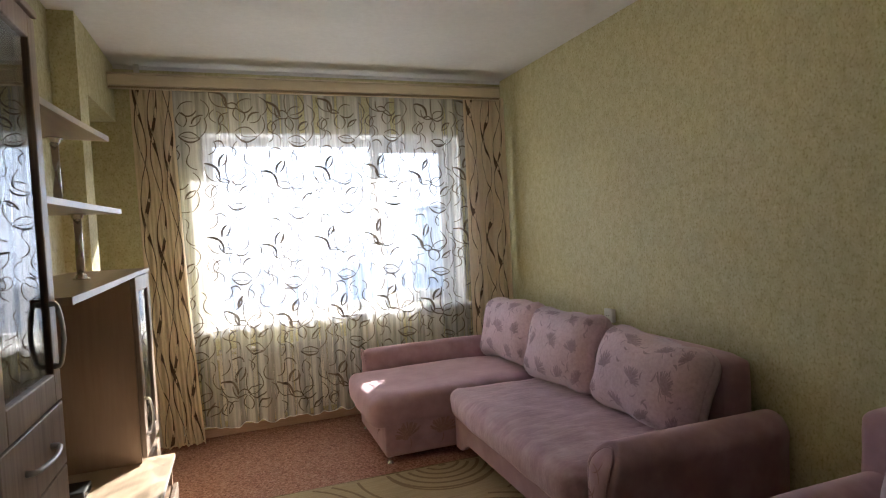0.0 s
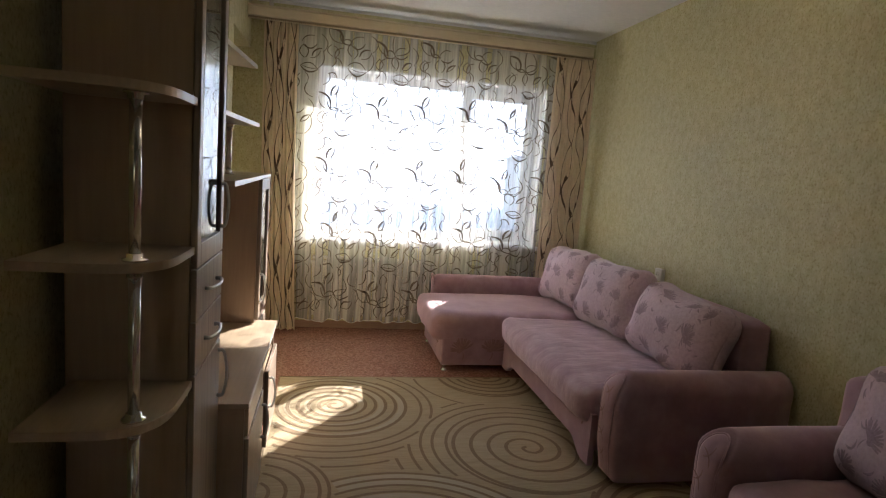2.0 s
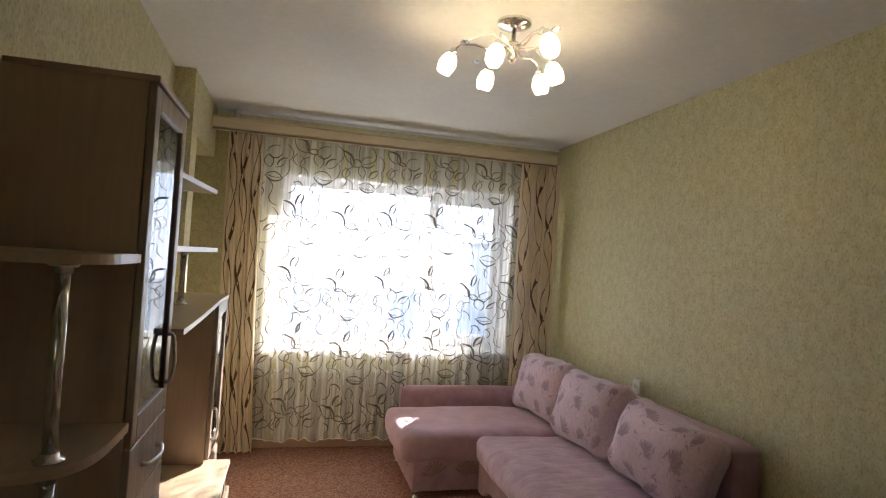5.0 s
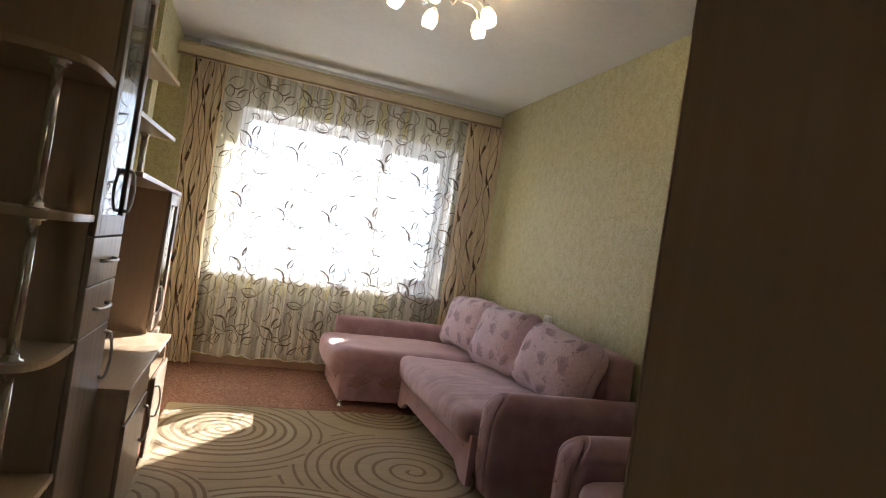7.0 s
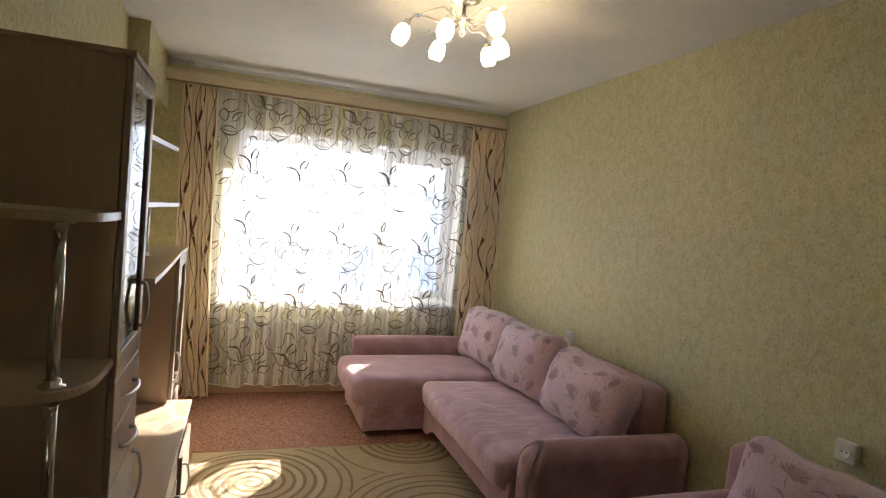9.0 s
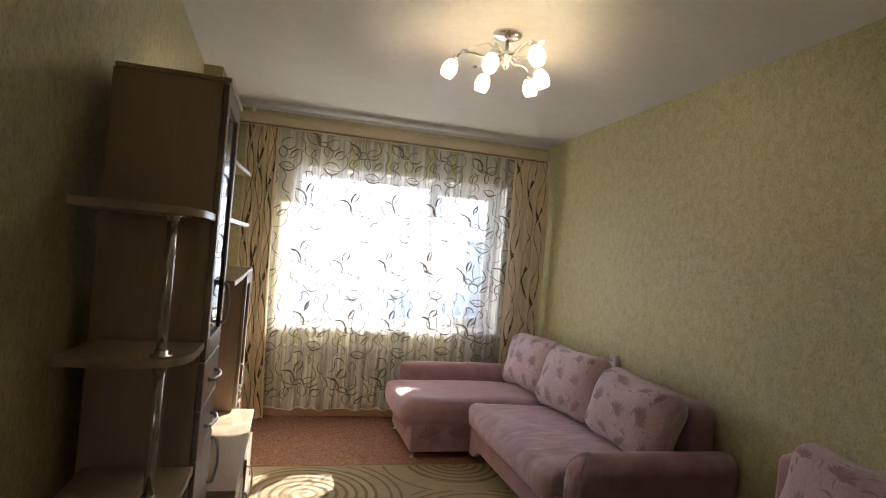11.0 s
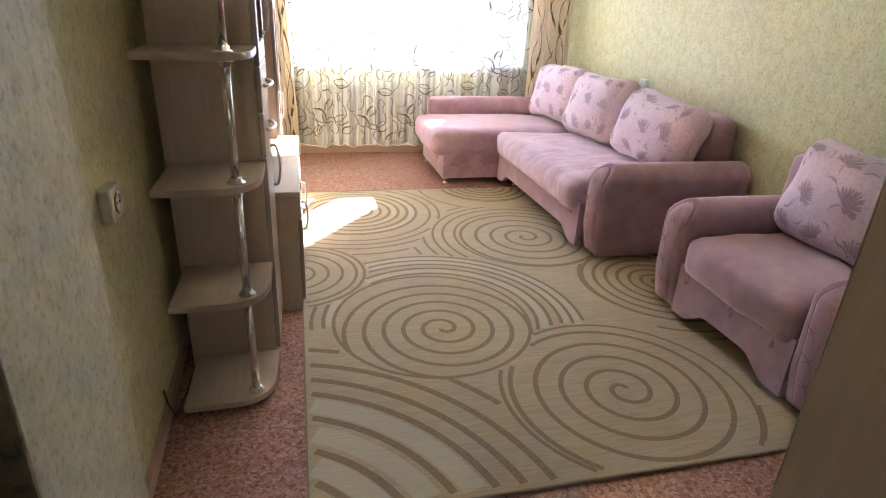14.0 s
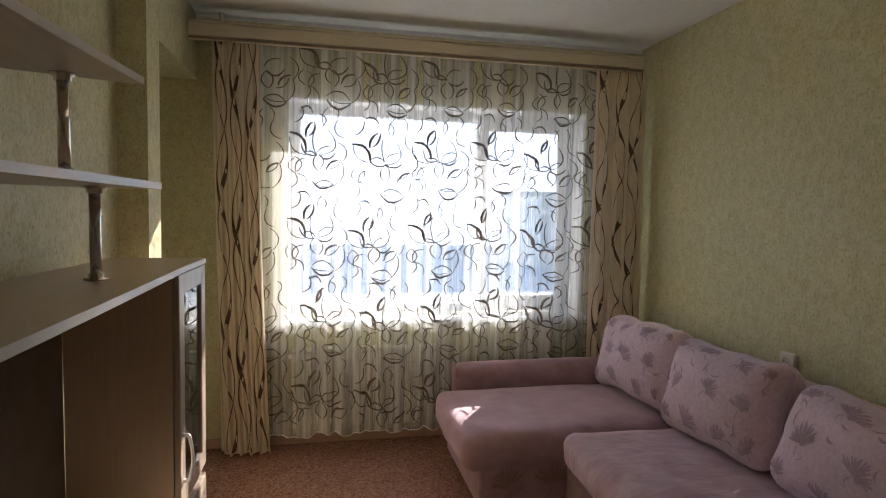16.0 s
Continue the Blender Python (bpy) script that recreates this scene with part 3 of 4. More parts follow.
            if min(a[0], b[0]) < VX0 + 0.03 or max(a[0], b[0]) > VX1 - 0.03 or min(a[1], b[1]) < 0.13 or max(a[1], b[1]) > 2.44:
                continue
            pts = arc_pts(a, b, bow * rnd.uniform(0.8, 1.2), 16)
            ribbon(bm, pts, [min(w, 12) * 0.0012 + 0.0023 for w in swell(17, thin, thick)], on_voile)
part("leaf_print", bm, M_FLOCK, voile, "dark brown flocked leaf outlines")


def drape(name, x0, x1, spread, flip, sway, label):
    """A gathered side curtain; spread widens it towards the floor."""
    y0 = 4.560

    def place(u, v, lift=0.0):
        w = 1 + spread * (1 - v / 2.46)
        x = (x0 + u * (x1 - x0) * w) if not flip else (x1 - (1 - u) * (x1 - x0) * w)
        x += sway * (1 - v / 2.46) ** 2
        deep = 0.5 + 0.5 * (1 - v / 2.46)
        y = y0 + deep * (0.020 * math.sin(u * 29 + 0.5 * math.sin(v * 2)) + 0.010 * math.sin(u * 61 + 0.8 + 0.4 * v)) - lift
        return (x, y, v)
    ob = thing(name, ((x0 + x1) / 2, y0, 0.02), label, "curtain", "side curtains")
    bm = bmesh.new()
    nu, nv = 90, 16
    g = [[bm.verts.new(place(i / nu, 0.025 + 2.415 * k / nv)) for k in range(nv + 1)] for i in range(nu + 1)]
    for i in range(nu):
        for k in range(nv):
            bm.faces.new((g[i][k], g[i + 1][k], g[i + 1][k + 1], g[i][k + 1]))
    part("cloth", bm, M_DRAPE, ob, smooth=True)
    bm = bmesh.new()
    for j in range(3):
        uc = 0.18 + j * 0.32
        for side, ph in ((1, 0.0), (-1, 1.1)):
            pts = [(uc + side * 0.115 * math.sin(2 * math.pi * v / 0.80 + j * 1.7 + ph), v) for v in (0.04 + 2.39 * k / 90 for k in range(91))]
            w = [0.0045 + 0.016 * max(0.0, math.sin(2 * math.pi * p[1] / 0.80 + j * 1.7 + ph + 1.2)) ** 3 for p in pts]
            scale_u = x1 - x0
            left = [bm.verts.new(place(max(0.0, min(1.0, u - wi / 2 / scale_u)), v, 0.003)) for (u, v), wi in zip(pts, w)]
            right = [bm.verts.new(place(max(0.0, min(1.0, u + wi / 2 / scale_u)), v, 0.003)) for (u, v), wi in zip(pts, w)]
            for k in range(90):
                bm.faces.new((left[k], right[k], right[k + 1], left[k + 1]))
    part("vine_print", bm, M_DRAPELINE, ob, "dark brown woven vine lines")
    return ob


drape("side_curtain", -0.012, 0.240, 0.06, False, 0.055, "beige satin curtain with wavy brown vine lines")
drape("side_curtain", 2.335, 2.69, 0.0, True, 0.0, "beige satin curtain with wavy brown vine lines")


# ---- rug ----
RX0, RX1, RY0, RY1 = 0.28, 2.26, 0.655, 3.525
rug = thing("rug", (1.27, 2.1, 0.0), "beige woven rug with brown spirals and arcs on the floor", "rug")
part("woven_ground", box(bmesh.new(), RX0, RX1, RY0, RY1, 0.0005, 0.011, 0.003), M_RUG, rug)
part("binding", boxes((RX0 - 0.006, RX0 - 0.0005, RY0 - 0.006, RY1 + 0.006, 0.0005, 0.0125), (RX1 + 0.0005, RX1 + 0.006, RY0 - 0.006, RY1 + 0.006, 0.0005, 0.0125),
                      (RX0, RX1, RY0 - 0.006, RY0 - 0.0005, 0.0005, 0.0125), (RX0, RX1, RY1 + 0.0005, RY1 + 0.006, 0.0005, 0.0125)), M_RUGLINE, rug, "brown overlocked edge")
DISCS = ((0.83, 1.64, 0.44), (1.42, 1.03, 0.47), (1.60, 2.52, 0.44), (0.62, 3.08, 0.42), (1.64, 3.52, 0.34), (2.08, 1.84, 0.42), (0.24, 2.18, 0.36), (0.86, 1.66, 0.67))


def owner(x, y):
    for i, (cx, cy, r) in enumerate(DISCS):
        if math.hypot(x - cx, y - cy) < r and (i != 7 or y > 1.62 or (x > 0.95 and y > 1.28)):
            return i
    if x > 1.75 or y > 2.15:
        gap, near = min((math.hypot(x - cx, y - cy) - r, i) for i, (cx, cy, r) in enumerate(DISCS[:6]))
        return 10 + near
    return len(DISCS)


figures = {}
stack = [0]


def rug_stroke(kind, pts, width, who, level):
    """Lays the stretches of a line that run inside its own field of the pattern."""
    run = []
    stack[0] += 1
    z = level + 0.00003 * (stack[0] % 40)
    for p in pts + [None]:
        inside = p is not None and RX0 + 0.012 < p[0] < RX1 - 0.012 and RY0 + 0.012 < p[1] < RY1 - 0.012 and owner(*p) == who
        if inside:
            run.append(p)
        else:
            if len(run) > 3:
                bm = figures.setdefault((*kind, stack[0], len(figures)), bmesh.new())
                ribbon(bm, run, [width] * len(run), lambda u, v: (u, v, z))
            run = []


def circle(cx, cy, r, a0=0.0, a1=360.0, n=72):
    return [(cx + r * math.cos(a), cy + r * math.sin(a)) for a in (radians(a0 + (a1 - a0) * i / n) for i in range(n + 1))]


def spiral(cx, cy, r0, r1, turns, a0, n=44):
    k = int(turns * n)
    return [(cx + r * math.cos(a), cy + r * math.sin(a)) for r, a in ((r0 + (r1 - r0) * i / k, radians(a0) + 2 * math.pi * turns * i / k) for i in range(k + 1))]


for who, (cx, cy, turns, r1, a0) in enumerate(((0.86, 1.56, 5.4, 0.46, 200), (1.42, 1.03, 5.2, 0.50, 30), (1.60, 2.52, 5.0, 0.47, 120), (0.62, 3.08, 7.5, 0.45, 60), (1.64, 3.56, 6.0, 0.36, 10), (2.08, 1.84, 7.0, 0.44, 80))):
    rug_stroke(("spiral", who), spiral(cx, cy, 0.012, r1, turns, a0), 0.020, who, 0.0125)
    rug_stroke(("spiral", who), circle(DISCS[who][0], DISCS[who][1], DISCS[who][2] - 0.012), 0.016, who, 0.0125)
for r in (0.10, 0.17, 0.24, 0.31, 0.35):
    rug_stroke(("arc", 10 + r), circle(0.24, 2.18, r), 0.016, 6, 0.0125)
for r in (0.44, 0.50, 0.55, 0.60, 0.65):
    rug_stroke(("arc", 20 + r), circle(0.86, 1.66, r, 0, 360, 120), 0.017, 7, 0.0125)
for r in (0.47, 0.575, 0.625):
    rug_stroke(("cream_band", 30 + r), circle(0.86, 1.66, r, 0, 360, 120), 0.034, 7, 0.0115)
for r in (0.155, 0.27, 0.385):
    rug_stroke(("cream_band", 40 + r), circle(0.62, 3.08, r), 0.036, 3, 0.0115)
for r in (0.42, 0.53, 0.67, 0.79, 0.87, 0.96, 1.06, 1.22):
    rug_stroke(("arc", 50 + r), circle(0.05, 0.45, r, -30, 120, 90), 0.026, 8, 0.0125)
for r in (0.475, 0.60, 0.73):
    rug_stroke(("cream_band", 60 + r), circle(0.05, 0.45, r, -30, 120, 90), 0.075, 8, 0.0115)
for r in (0.50, 0.56, 0.62, 0.70):
    rug_stroke(("arc", 70 + r), circle(1.60, 2.52, r, 0, 360, 120), 0.016, 12, 0.0125)
    rug_stroke(("arc", 80 + r), circle(0.62, 3.08, r, 0, 360, 120), 0.016, 13, 0.0125)
    rug_stroke(("arc", 90 + r), circle(2.08, 1.84, r, 0, 360, 120), 0.016, 15, 0.0125)
    rug_stroke(("arc", 100 + r), circle(1.64, 3.52, r, 0, 360, 120), 0.016, 14, 0.0125)
for (kind, *_), bm in figures.items():
    if bm.faces:
        part(kind, bm, M_RUGLIGHT if kind == "cream_band" else M_RUGLINE, rug)

# ---- wall unit ----
def bow_handle(name, a, b, out, parent, radius=0.005, material=None):
    """Bowed metal pull between two feet a and b, standing off along out."""
    a, b, out = Vector(a), Vector(b), Vector(out)
    pts = [a, a + out * 0.6] + [a.lerp(b, t) + out * (0.75 + 0.5 * math.sin(math.pi * t)) for t in (0.04, 0.2, 0.4, 0.6, 0.8, 0.96)] + [b + out * 0.6, b]
    bm = tube(bmesh.new(), pts, [radius * 1.35, radius * 1.2] + [radius] * 6 + [radius * 1.2, radius * 1.35], 8)
    return part(name, bm, material or M_NICKEL, parent, "satin metal bow handle", True)


def pole_piece(parent, x, y, z0, z1, radius=0.0125):
    """Chrome tube between two shelves with a flange at each end."""
    part("pole", tube(bmesh.new(), [(x, y, z0), (x, y, z1)], radius, 16), M_CHROME, parent, "chrome tube", True)
    bm = bmesh.new()
    lathe(bm, [(0.0, 0.026), (0.004, 0.026), (0.006, 0.017), (0.016, 0.017), (0.017, 0.013)], (x, y, z0), (0, 0, 1), 20)
    part("flange", bm, M_CHROME, parent, "chrome flange", True)
    bm = lathe(bmesh.new(), [(0.0, 0.026), (0.004, 0.026), (0.006, 0.017), (0.016, 0.017), (0.017, 0.013)], (x, y, z1), (0, 0, -1), 20)
    part("flange", bm, M_CHROME, parent, "chrome flange", True)


UX0, TX0 = -0.104, -0.116
SHELF_Z = (0.035, 0.403, 0.768, 1.132, 1.512)
end_unit = thing("end_shelf", (0.05, 1.33, 0.0), "beige laminate open end shelf with rounded corners and chrome tubes", "shelf")


def end_outline(x0, x1, y0, y1):
    rx, ry = 0.19, y1 - 0.095 - y0
    pts = [(x0, y1), (x0, y0)]
    for i in range(13):
        a = radians(-90 + 90 * i / 12)
        c, s = max(0.0, math.cos(a)), max(0.0, -math.sin(a))
        pts.append((x1 - rx + rx * c ** 0.62, y1 - 0.095 - ry * s ** 0.62))
    pts.append((x1, y1))
    return pts


for z in SHELF_Z:
    prism_bm = prism(bmesh.new(), end_outline(UX0, 0.186, 1.155, 1.456), z - 0.010, z + 0.010)
    s = part("shelf", prism_bm, M_LAMTOP, end_unit)
    band = end_outline(UX0, 0.1875, 1.1535, 1.456)[1:]
    bm = bmesh.new()
    for (ax, ay), (bx, by) in zip(band, band[1:]):
        q = [bm.verts.new(v) for v in ((ax, ay, z - 0.0095), (bx, by, z - 0.0095), (bx, by, z + 0.0095), (ax, ay, z + 0.0095))]
        bm.faces.new(q)
    part("edge_band", bm, M_LAMTOP, s)
for z0, z1 in zip(SHELF_Z, SHELF_Z[1:]):
    pole_piece(end_unit, 0.117, 1.215, z0 + 0.0105, z1 - 0.0105)
panels("foot", M_BLACK, end_unit, (-0.09, -0.05, 1.19, 1.23, 0.0, 0.025), (0.06, 0.1, 1.22, 1.26, 0.0, 0.025), (0.1, 0.14, 1.40, 1.44, 0.0, 0.025))

TY0, TY1, TF = 1.458, 1.827, 0.175
tall = thing("display_cabinet", (0.05, 1.7, 0.0), "tall beige laminate cabinet with a glass door and drawers", "cabinet")
panels("side_panel", M_LAM, tall, (TX0, TF, TY0, TY0 + 0.018, 0.0, 1.915), (TX0, TF, TY1 - 0.018, TY1, 0.0, 1.915))
panels("shelf", M_LAM, tall, (TX0, TF, TY0 + 0.018, TY1 - 0.018, 1.897, 1.915), (TX0, TF - 0.02, TY0 + 0.018, TY1 - 0.018, 0.05, 0.068),
       (TX0, TF - 0.02, TY0 + 0.018, TY1 - 0.018, 1.06, 1.078), (TX0, TF - 0.03, TY0 + 0.018, TY1 - 0.018, 1.45, 1.458))
panels("plinth", M_LAM, tall, (TF - 0.04, TF - 0.02, TY0 + 0.018, TY1 - 0.018, 0.0, 0.05))
part("back_panel", boxes((TX0 - 0.004, TX0 - 0.0005, TY0, TY1, 0.0, 1.915)), M_LAM, tall)
part("top_board", box(bmesh.new(), TX0, 0.200, TY0 - 0.002, TY1 + 0.002, 1.916, 1.932, 0.003), M_LAM, tall)
DX0, DX1 = TF + 0.002, 0.194
door = part("glass_door", boxes((DX0, DX1, TY0 + 0.002, TY0 + 0.046, 1.082, 1.912), (DX0, DX1, TY1 - 0.046, TY1 - 0.002, 1.082, 1.912),
                                (DX0, DX1, TY0 + 0.046, TY1 - 0.046, 1.082, 1.146), (DX0, DX1, TY0 + 0.046, TY1 - 0.046, 1.862, 1.912), bevel=0.003), M_FRONT, tall, "brown ash-effect frame door")
part("pane", boxes((DX0 + 0.005, DX0 + 0.009, TY0 + 0.042, TY1 - 0.042, 1.142, 1.866)), M_CABGLASS, door, "clear glass pane")
bow_handle("handle", (DX1, TY1 - 0.045, 1.163), (DX1, TY1 - 0.045, 1.297), (0.018, 0, 0), door)
for z0, z1 in ((0.938, 1.078), (0.790, 0.934)):
    d = part("drawer", box(bmesh.new(), DX0, DX1, TY0 + 0.002, TY1 - 0.002, z0, z1, 0.003), M_FRONT, tall, "brown ash-effect drawer front")
    bow_handle("handle", (DX1, TY0 + 0.115, (z0 + z1) / 2), (DX1, TY1 - 0.105, (z0 + z1) / 2), (0.022, 0, 0), d)
d = part("door", box(bmesh.new(), DX0, DX1, TY0 + 0.002, TY1 - 0.002, 0.055, 0.786, 0.003), M_FRONT, tall, "brown ash-effect lower door")
bow_handle("handle", (DX1, TY1 - 0.035, 0.60), (DX1, TY1 - 0.035, 0.755), (0.024, 0, 0), d)

# low television stand
SY0, SY1, SF = 1.829, 2.905, 0.278
stand = thing("tv_stand", (0.1, 2.4, 0.0), "low beige laminate television stand with two doors and an open niche", "cabinet")
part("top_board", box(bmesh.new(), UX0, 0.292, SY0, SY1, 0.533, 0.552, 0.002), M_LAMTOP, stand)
part("edge_band", boxes((0.2925, 0.2935, SY0 + 0.001, SY1 - 0.001, 0.534, 0.551)), M_EDGE_LIT, stand, "pale edge band, whitened further for window light")
panels("side_panel", M_LAM, stand, (UX0, SF, SY0 + 0.002, SY0 + 0.02, 0.0, 0.533), (UX0, SF, SY1 - 0.02, SY1 - 0.002, 0.0, 0.533))
panels("divider", M_LAM, stand, (UX0, SF - 0.01, 2.27, 2.288, 0.0, 0.533), (UX0, SF - 0.01, 2.49, 2.508, 0.0, 0.414))
panels("shelf", M_LAM, stand, (UX0, SF - 0.005, 2.289, SY1 - 0.02, 0.415, 0.43), (UX0, SF - 0.005, 2.289, 2.489, 0.05, 0.066))
# Back painted dark brown to deepen the shade in the open niche.
part("back_panel", boxes((UX0, UX0 + 0.004, SY0 + 0.02, SY1 - 0.02, 0.0, 0.533)), M_SHADE_SKIRT, stand)
part("drawer", box(bmesh.new(), SF + 0.001, SF + 0.014, SY0 + 0.002, 2.286, 0.434, 0.531, 0.002), M_LAMTOP, stand, "beige drawer front")
for y0, y1, hy in ((SY0 + 0.002, 2.286, 2.235), (2.492, SY1 + 0.015, 2.545)):
    d = part("door", box(bmesh.new(), SF + 0.001, SF + 0.018, y0, y1, 0.055, 0.424, 0.003), M_FRONT, stand, "ash-effect door")
    bow_handle("handle", (SF + 0.018, hy, 0.235), (SF + 0.018, hy, 0.375), (0.022, 0, 0), d)

# glazed cabinet at the window end
GY0, GY1, GF = 2.842, 3.212, 0.182
glazed = thing("glazed_cabinet", (0.05, 3.1, 0.0), "beige laminate cabinet with a narrow framed glass door", "cabinet")
panels("side_panel", M_LAM, glazed, (UX0, GF, GY0, GY0 + 0.018, 0.553, 1.286), (UX0, GF, SY1 + 0.002, SY1 + 0.02, 0.0, 0.552), (UX0, GF, GY1 - 0.018, GY1, 0.0, 1.286))
panels("shelf", M_LAM, glazed, (UX0, GF - 0.01, SY1 + 0.02, GY1 - 0.018, 0.537, 0.553), (UX0, GF - 0.01, GY0 + 0.018, GY1 - 0.018, 0.5535, 0.566), (UX0, GF - 0.02, GY0 + 0.018, GY1 - 0.018, 0.92, 0.926))
panels("back_panel", M_LAM, glazed, (UX0, UX0 + 0.004, GY0 + 0.018, GY1 - 0.018, 0.567, 1.286))
door = part("glass_door", boxes((GF + 0.002, GF + 0.02, GY0 + 0.002, GY0 + 0.062, 0.57, 1.283), (GF + 0.002, GF + 0.02, GY1 - 0.062, GY1 - 0.002, 0.57, 1.283),
                                (GF + 0.002, GF + 0.02, GY0 + 0.062, GY1 - 0.062, 0.57, 0.63), (GF + 0.002, GF + 0.02, GY0 + 0.062, GY1 - 0.062, 1.223, 1.283), bevel=0.003), M_FRONT, glazed, "ash-effect frame door")
part("pane", boxes((GF + 0.008, GF + 0.012, GY0 + 0.058, GY1 - 0.058, 0.626, 1.227)), M_CABGLASS, door, "clear glass pane")
bow_handle("handle", (GF + 0.02, GY0 + 0.03, 0.66), (GF + 0.02, GY0 + 0.03, 0.80), (0.022, 0, 0), door)
part("door", box(bmesh.new(), GF + 0.002, GF + 0.02, SY1 + 0.02, GY1 - 0.002, 0.055, 0.535, 0.003), M_FRONT, glazed, "ash-effect lower door")
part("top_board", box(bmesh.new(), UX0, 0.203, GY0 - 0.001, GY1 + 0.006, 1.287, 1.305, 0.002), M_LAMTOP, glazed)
part("edge_band", boxes((0.2035, 0.2045, GY0, GY1 + 0.005, 1.288, 1.304)), M_EDGE_LIT, glazed, "pale edge band, whitened further for window light")

# bridging board and the two small shelves above it
bridge = thing("bridge_shelf", (0.08, 2.4, 1.287), "beige laminate bridging shelf, its curved front edge paled for window light", "shelf")


def bridge_front(y):
    t = min(1.0, max(0.0, (y - 1.829) / 1.013))
    return 0.226 - 0.022 * t ** 1.5


# Added dark sheet that blocks sun behind the recess and paints its shade.
panels("back_panel", M_SHADE_SKIRT, bridge, (UX0 - 0.004, UX0 - 0.0005, TY1, GY0, 0.553, 1.286))
ys = [TY1 + 0.002 + (GY0 - 0.002 - TY1 - 0.002) * i / 20 for i in range(21)]
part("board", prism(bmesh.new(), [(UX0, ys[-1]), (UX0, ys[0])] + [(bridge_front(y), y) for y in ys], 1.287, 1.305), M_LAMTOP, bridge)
bm = bmesh.new()
for a, b in zip(ys, ys[1:]):
    bm.faces.new([bm.verts.new(v) for v in ((bridge_front(a) + 0.001, a, 1.2875), (bridge_front(b) + 0.001, b, 1.2875), (bridge_front(b) + 0.001, b, 1.3045), (bridge_front(a) + 0.001, a, 1.3045))])
part("edge_band", bm, M_EDGE_LIT, bridge, "pale edge band, whitened further for window light")


def small_shelf(z, tip, label):
    ob = thing("display_shelf", (0.05, 2.2, z), label, "shelf", "shelves over the bridge")
    front = [(0.150 + 0.044 * (i / 12) ** 1.5, TY1 + 0.002 + (tip - TY1 - 0.002) * i / 12) for i in range(13)]
    part("board", prism(bmesh.new(), [(-0.15, tip - 0.12), (-0.15, TY1 + 0.002)] + front, z - 0.009, z + 0.009), M_LAMTOP, ob)
    bm = bmesh.new()
    for (ax, ay), (bx, by) in zip(front, front[1:]):
        bm.faces.new([bm.verts.new(v) for v in ((ax + 0.001, ay, z - 0.0085), (bx + 0.001, by, z - 0.0085), (bx + 0.001, by, z + 0.0085), (ax + 0.001, ay, z + 0.0085))])
    part("edge_band", bm, M_EDGE_LIT, ob, "pale edge band, whitened further for window light")
    return ob


s_low = small_shelf(1.535, 2.70, "narrow beige laminate shelf on chrome posts")
s_up = small_shelf(1.775, 2.56, "narrow beige laminate shelf on chrome posts")
pole_piece(s_low, 0.085, 2.56, 1.3055, 1.5255)
pole_piece(s_up, 0.055, 2.48, 1.5445, 1.7655)


# ---- upholstery ----
def soft_block(x0, x1, y0, y1, z0, z1, r, puff=(0, 0, 0), cuts=9, wob=0.004, seed=0.0, turn=None):
    """A stuffed block: rounded edges, faces swollen outwards, slightly uneven. turn rotates it about its centre."""
    bm = bmesh.new()
    bmesh.ops.create_cube(bm, size=2.0)
    bmesh.ops.subdivide_edges(bm, edges=bm.edges[:], cuts=cuts, use_grid_fill=True)
    c = Vector(((x0 + x1) / 2, (y0 + y1) / 2, (z0 + z1) / 2))
    h = Vector(((x1 - x0) / 2, (y1 - y0) / 2, (z1 - z0) / 2))
    place = soft_place(c, h, r, puff, wob, seed, turn)
    for v in bm.verts:
        v.co = place(v.co)
    return bm, place


def soft_place(c, h, r, puff, wob, seed, turn):
    def place(q):
        s = Vector([math.copysign(1 - (1 - min(1.0, abs(a))) ** 1.45, a) for a in q])
        p = Vector((s.x * h.x, s.y * h.y, s.z * h.z))
        inner = Vector([max(-(hh - r), min(hh - r, a)) for a, hh in zip(p, h)])
        d = p - inner
        if d.length > 1e-6:
            p = inner + d.normalized() * min(r, d.length * 1.0 if d.length < r else r)
        for ax in range(3):
            o1, o2 = (ax + 1) % 3, (ax + 2) % 3
            k = puff[ax] * max(0.0, 1 - s[o1] ** 2) * max(0.0, 1 - s[o2] ** 2)
            p[ax] += k * s[ax]
        w = noise.noise_vector((p + c) * 6 + Vector((seed, 0, 0))) * wob
        p = p + w
        if turn is not None:
            p = turn @ p
        return c + p
    return place


def flower(bm, u, v, size, ang, base_place, rnd):
    """Woven bloom: a fan of petals on a stalk, with loose leaf strokes beside it."""
    layer = [0]

    def place(a, b):
        return base_place(a, b, 0.00012 * layer[0])
    for i in range(15):
        layer[0] += 1
        a = ang + radians(-78 + 156 * i / 14 + rnd.uniform(-4, 4))
        r0, r1 = 0.0, size * (0.84 + 0.20 * rnd.random())
        p = [(u + (r0 + (r1 - r0) * t) * math.cos(a), v + (r0 + (r1 - r0) * t) * math.sin(a)) for t in (0, 0.33, 0.66, 1)]
        ribbon(bm, p, [0.0, size * 0.07, size * 0.125, size * 0.09], place)
    for k in range(5):
        layer[0] += 1
        a = ang + radians(-60 + 30 * k)
        p0 = (u, v)
        ribbon(bm, arc_pts(p0, (p0[0] + size * 0.48 * math.cos(a + 0.3), p0[1] + size * 0.48 * math.sin(a + 0.3)), 0.15, 5), swell(6, 0.0, size * 0.20), place)
    layer[0] += 1
    a = ang + math.pi + rnd.uniform(-0.4, 0.4)
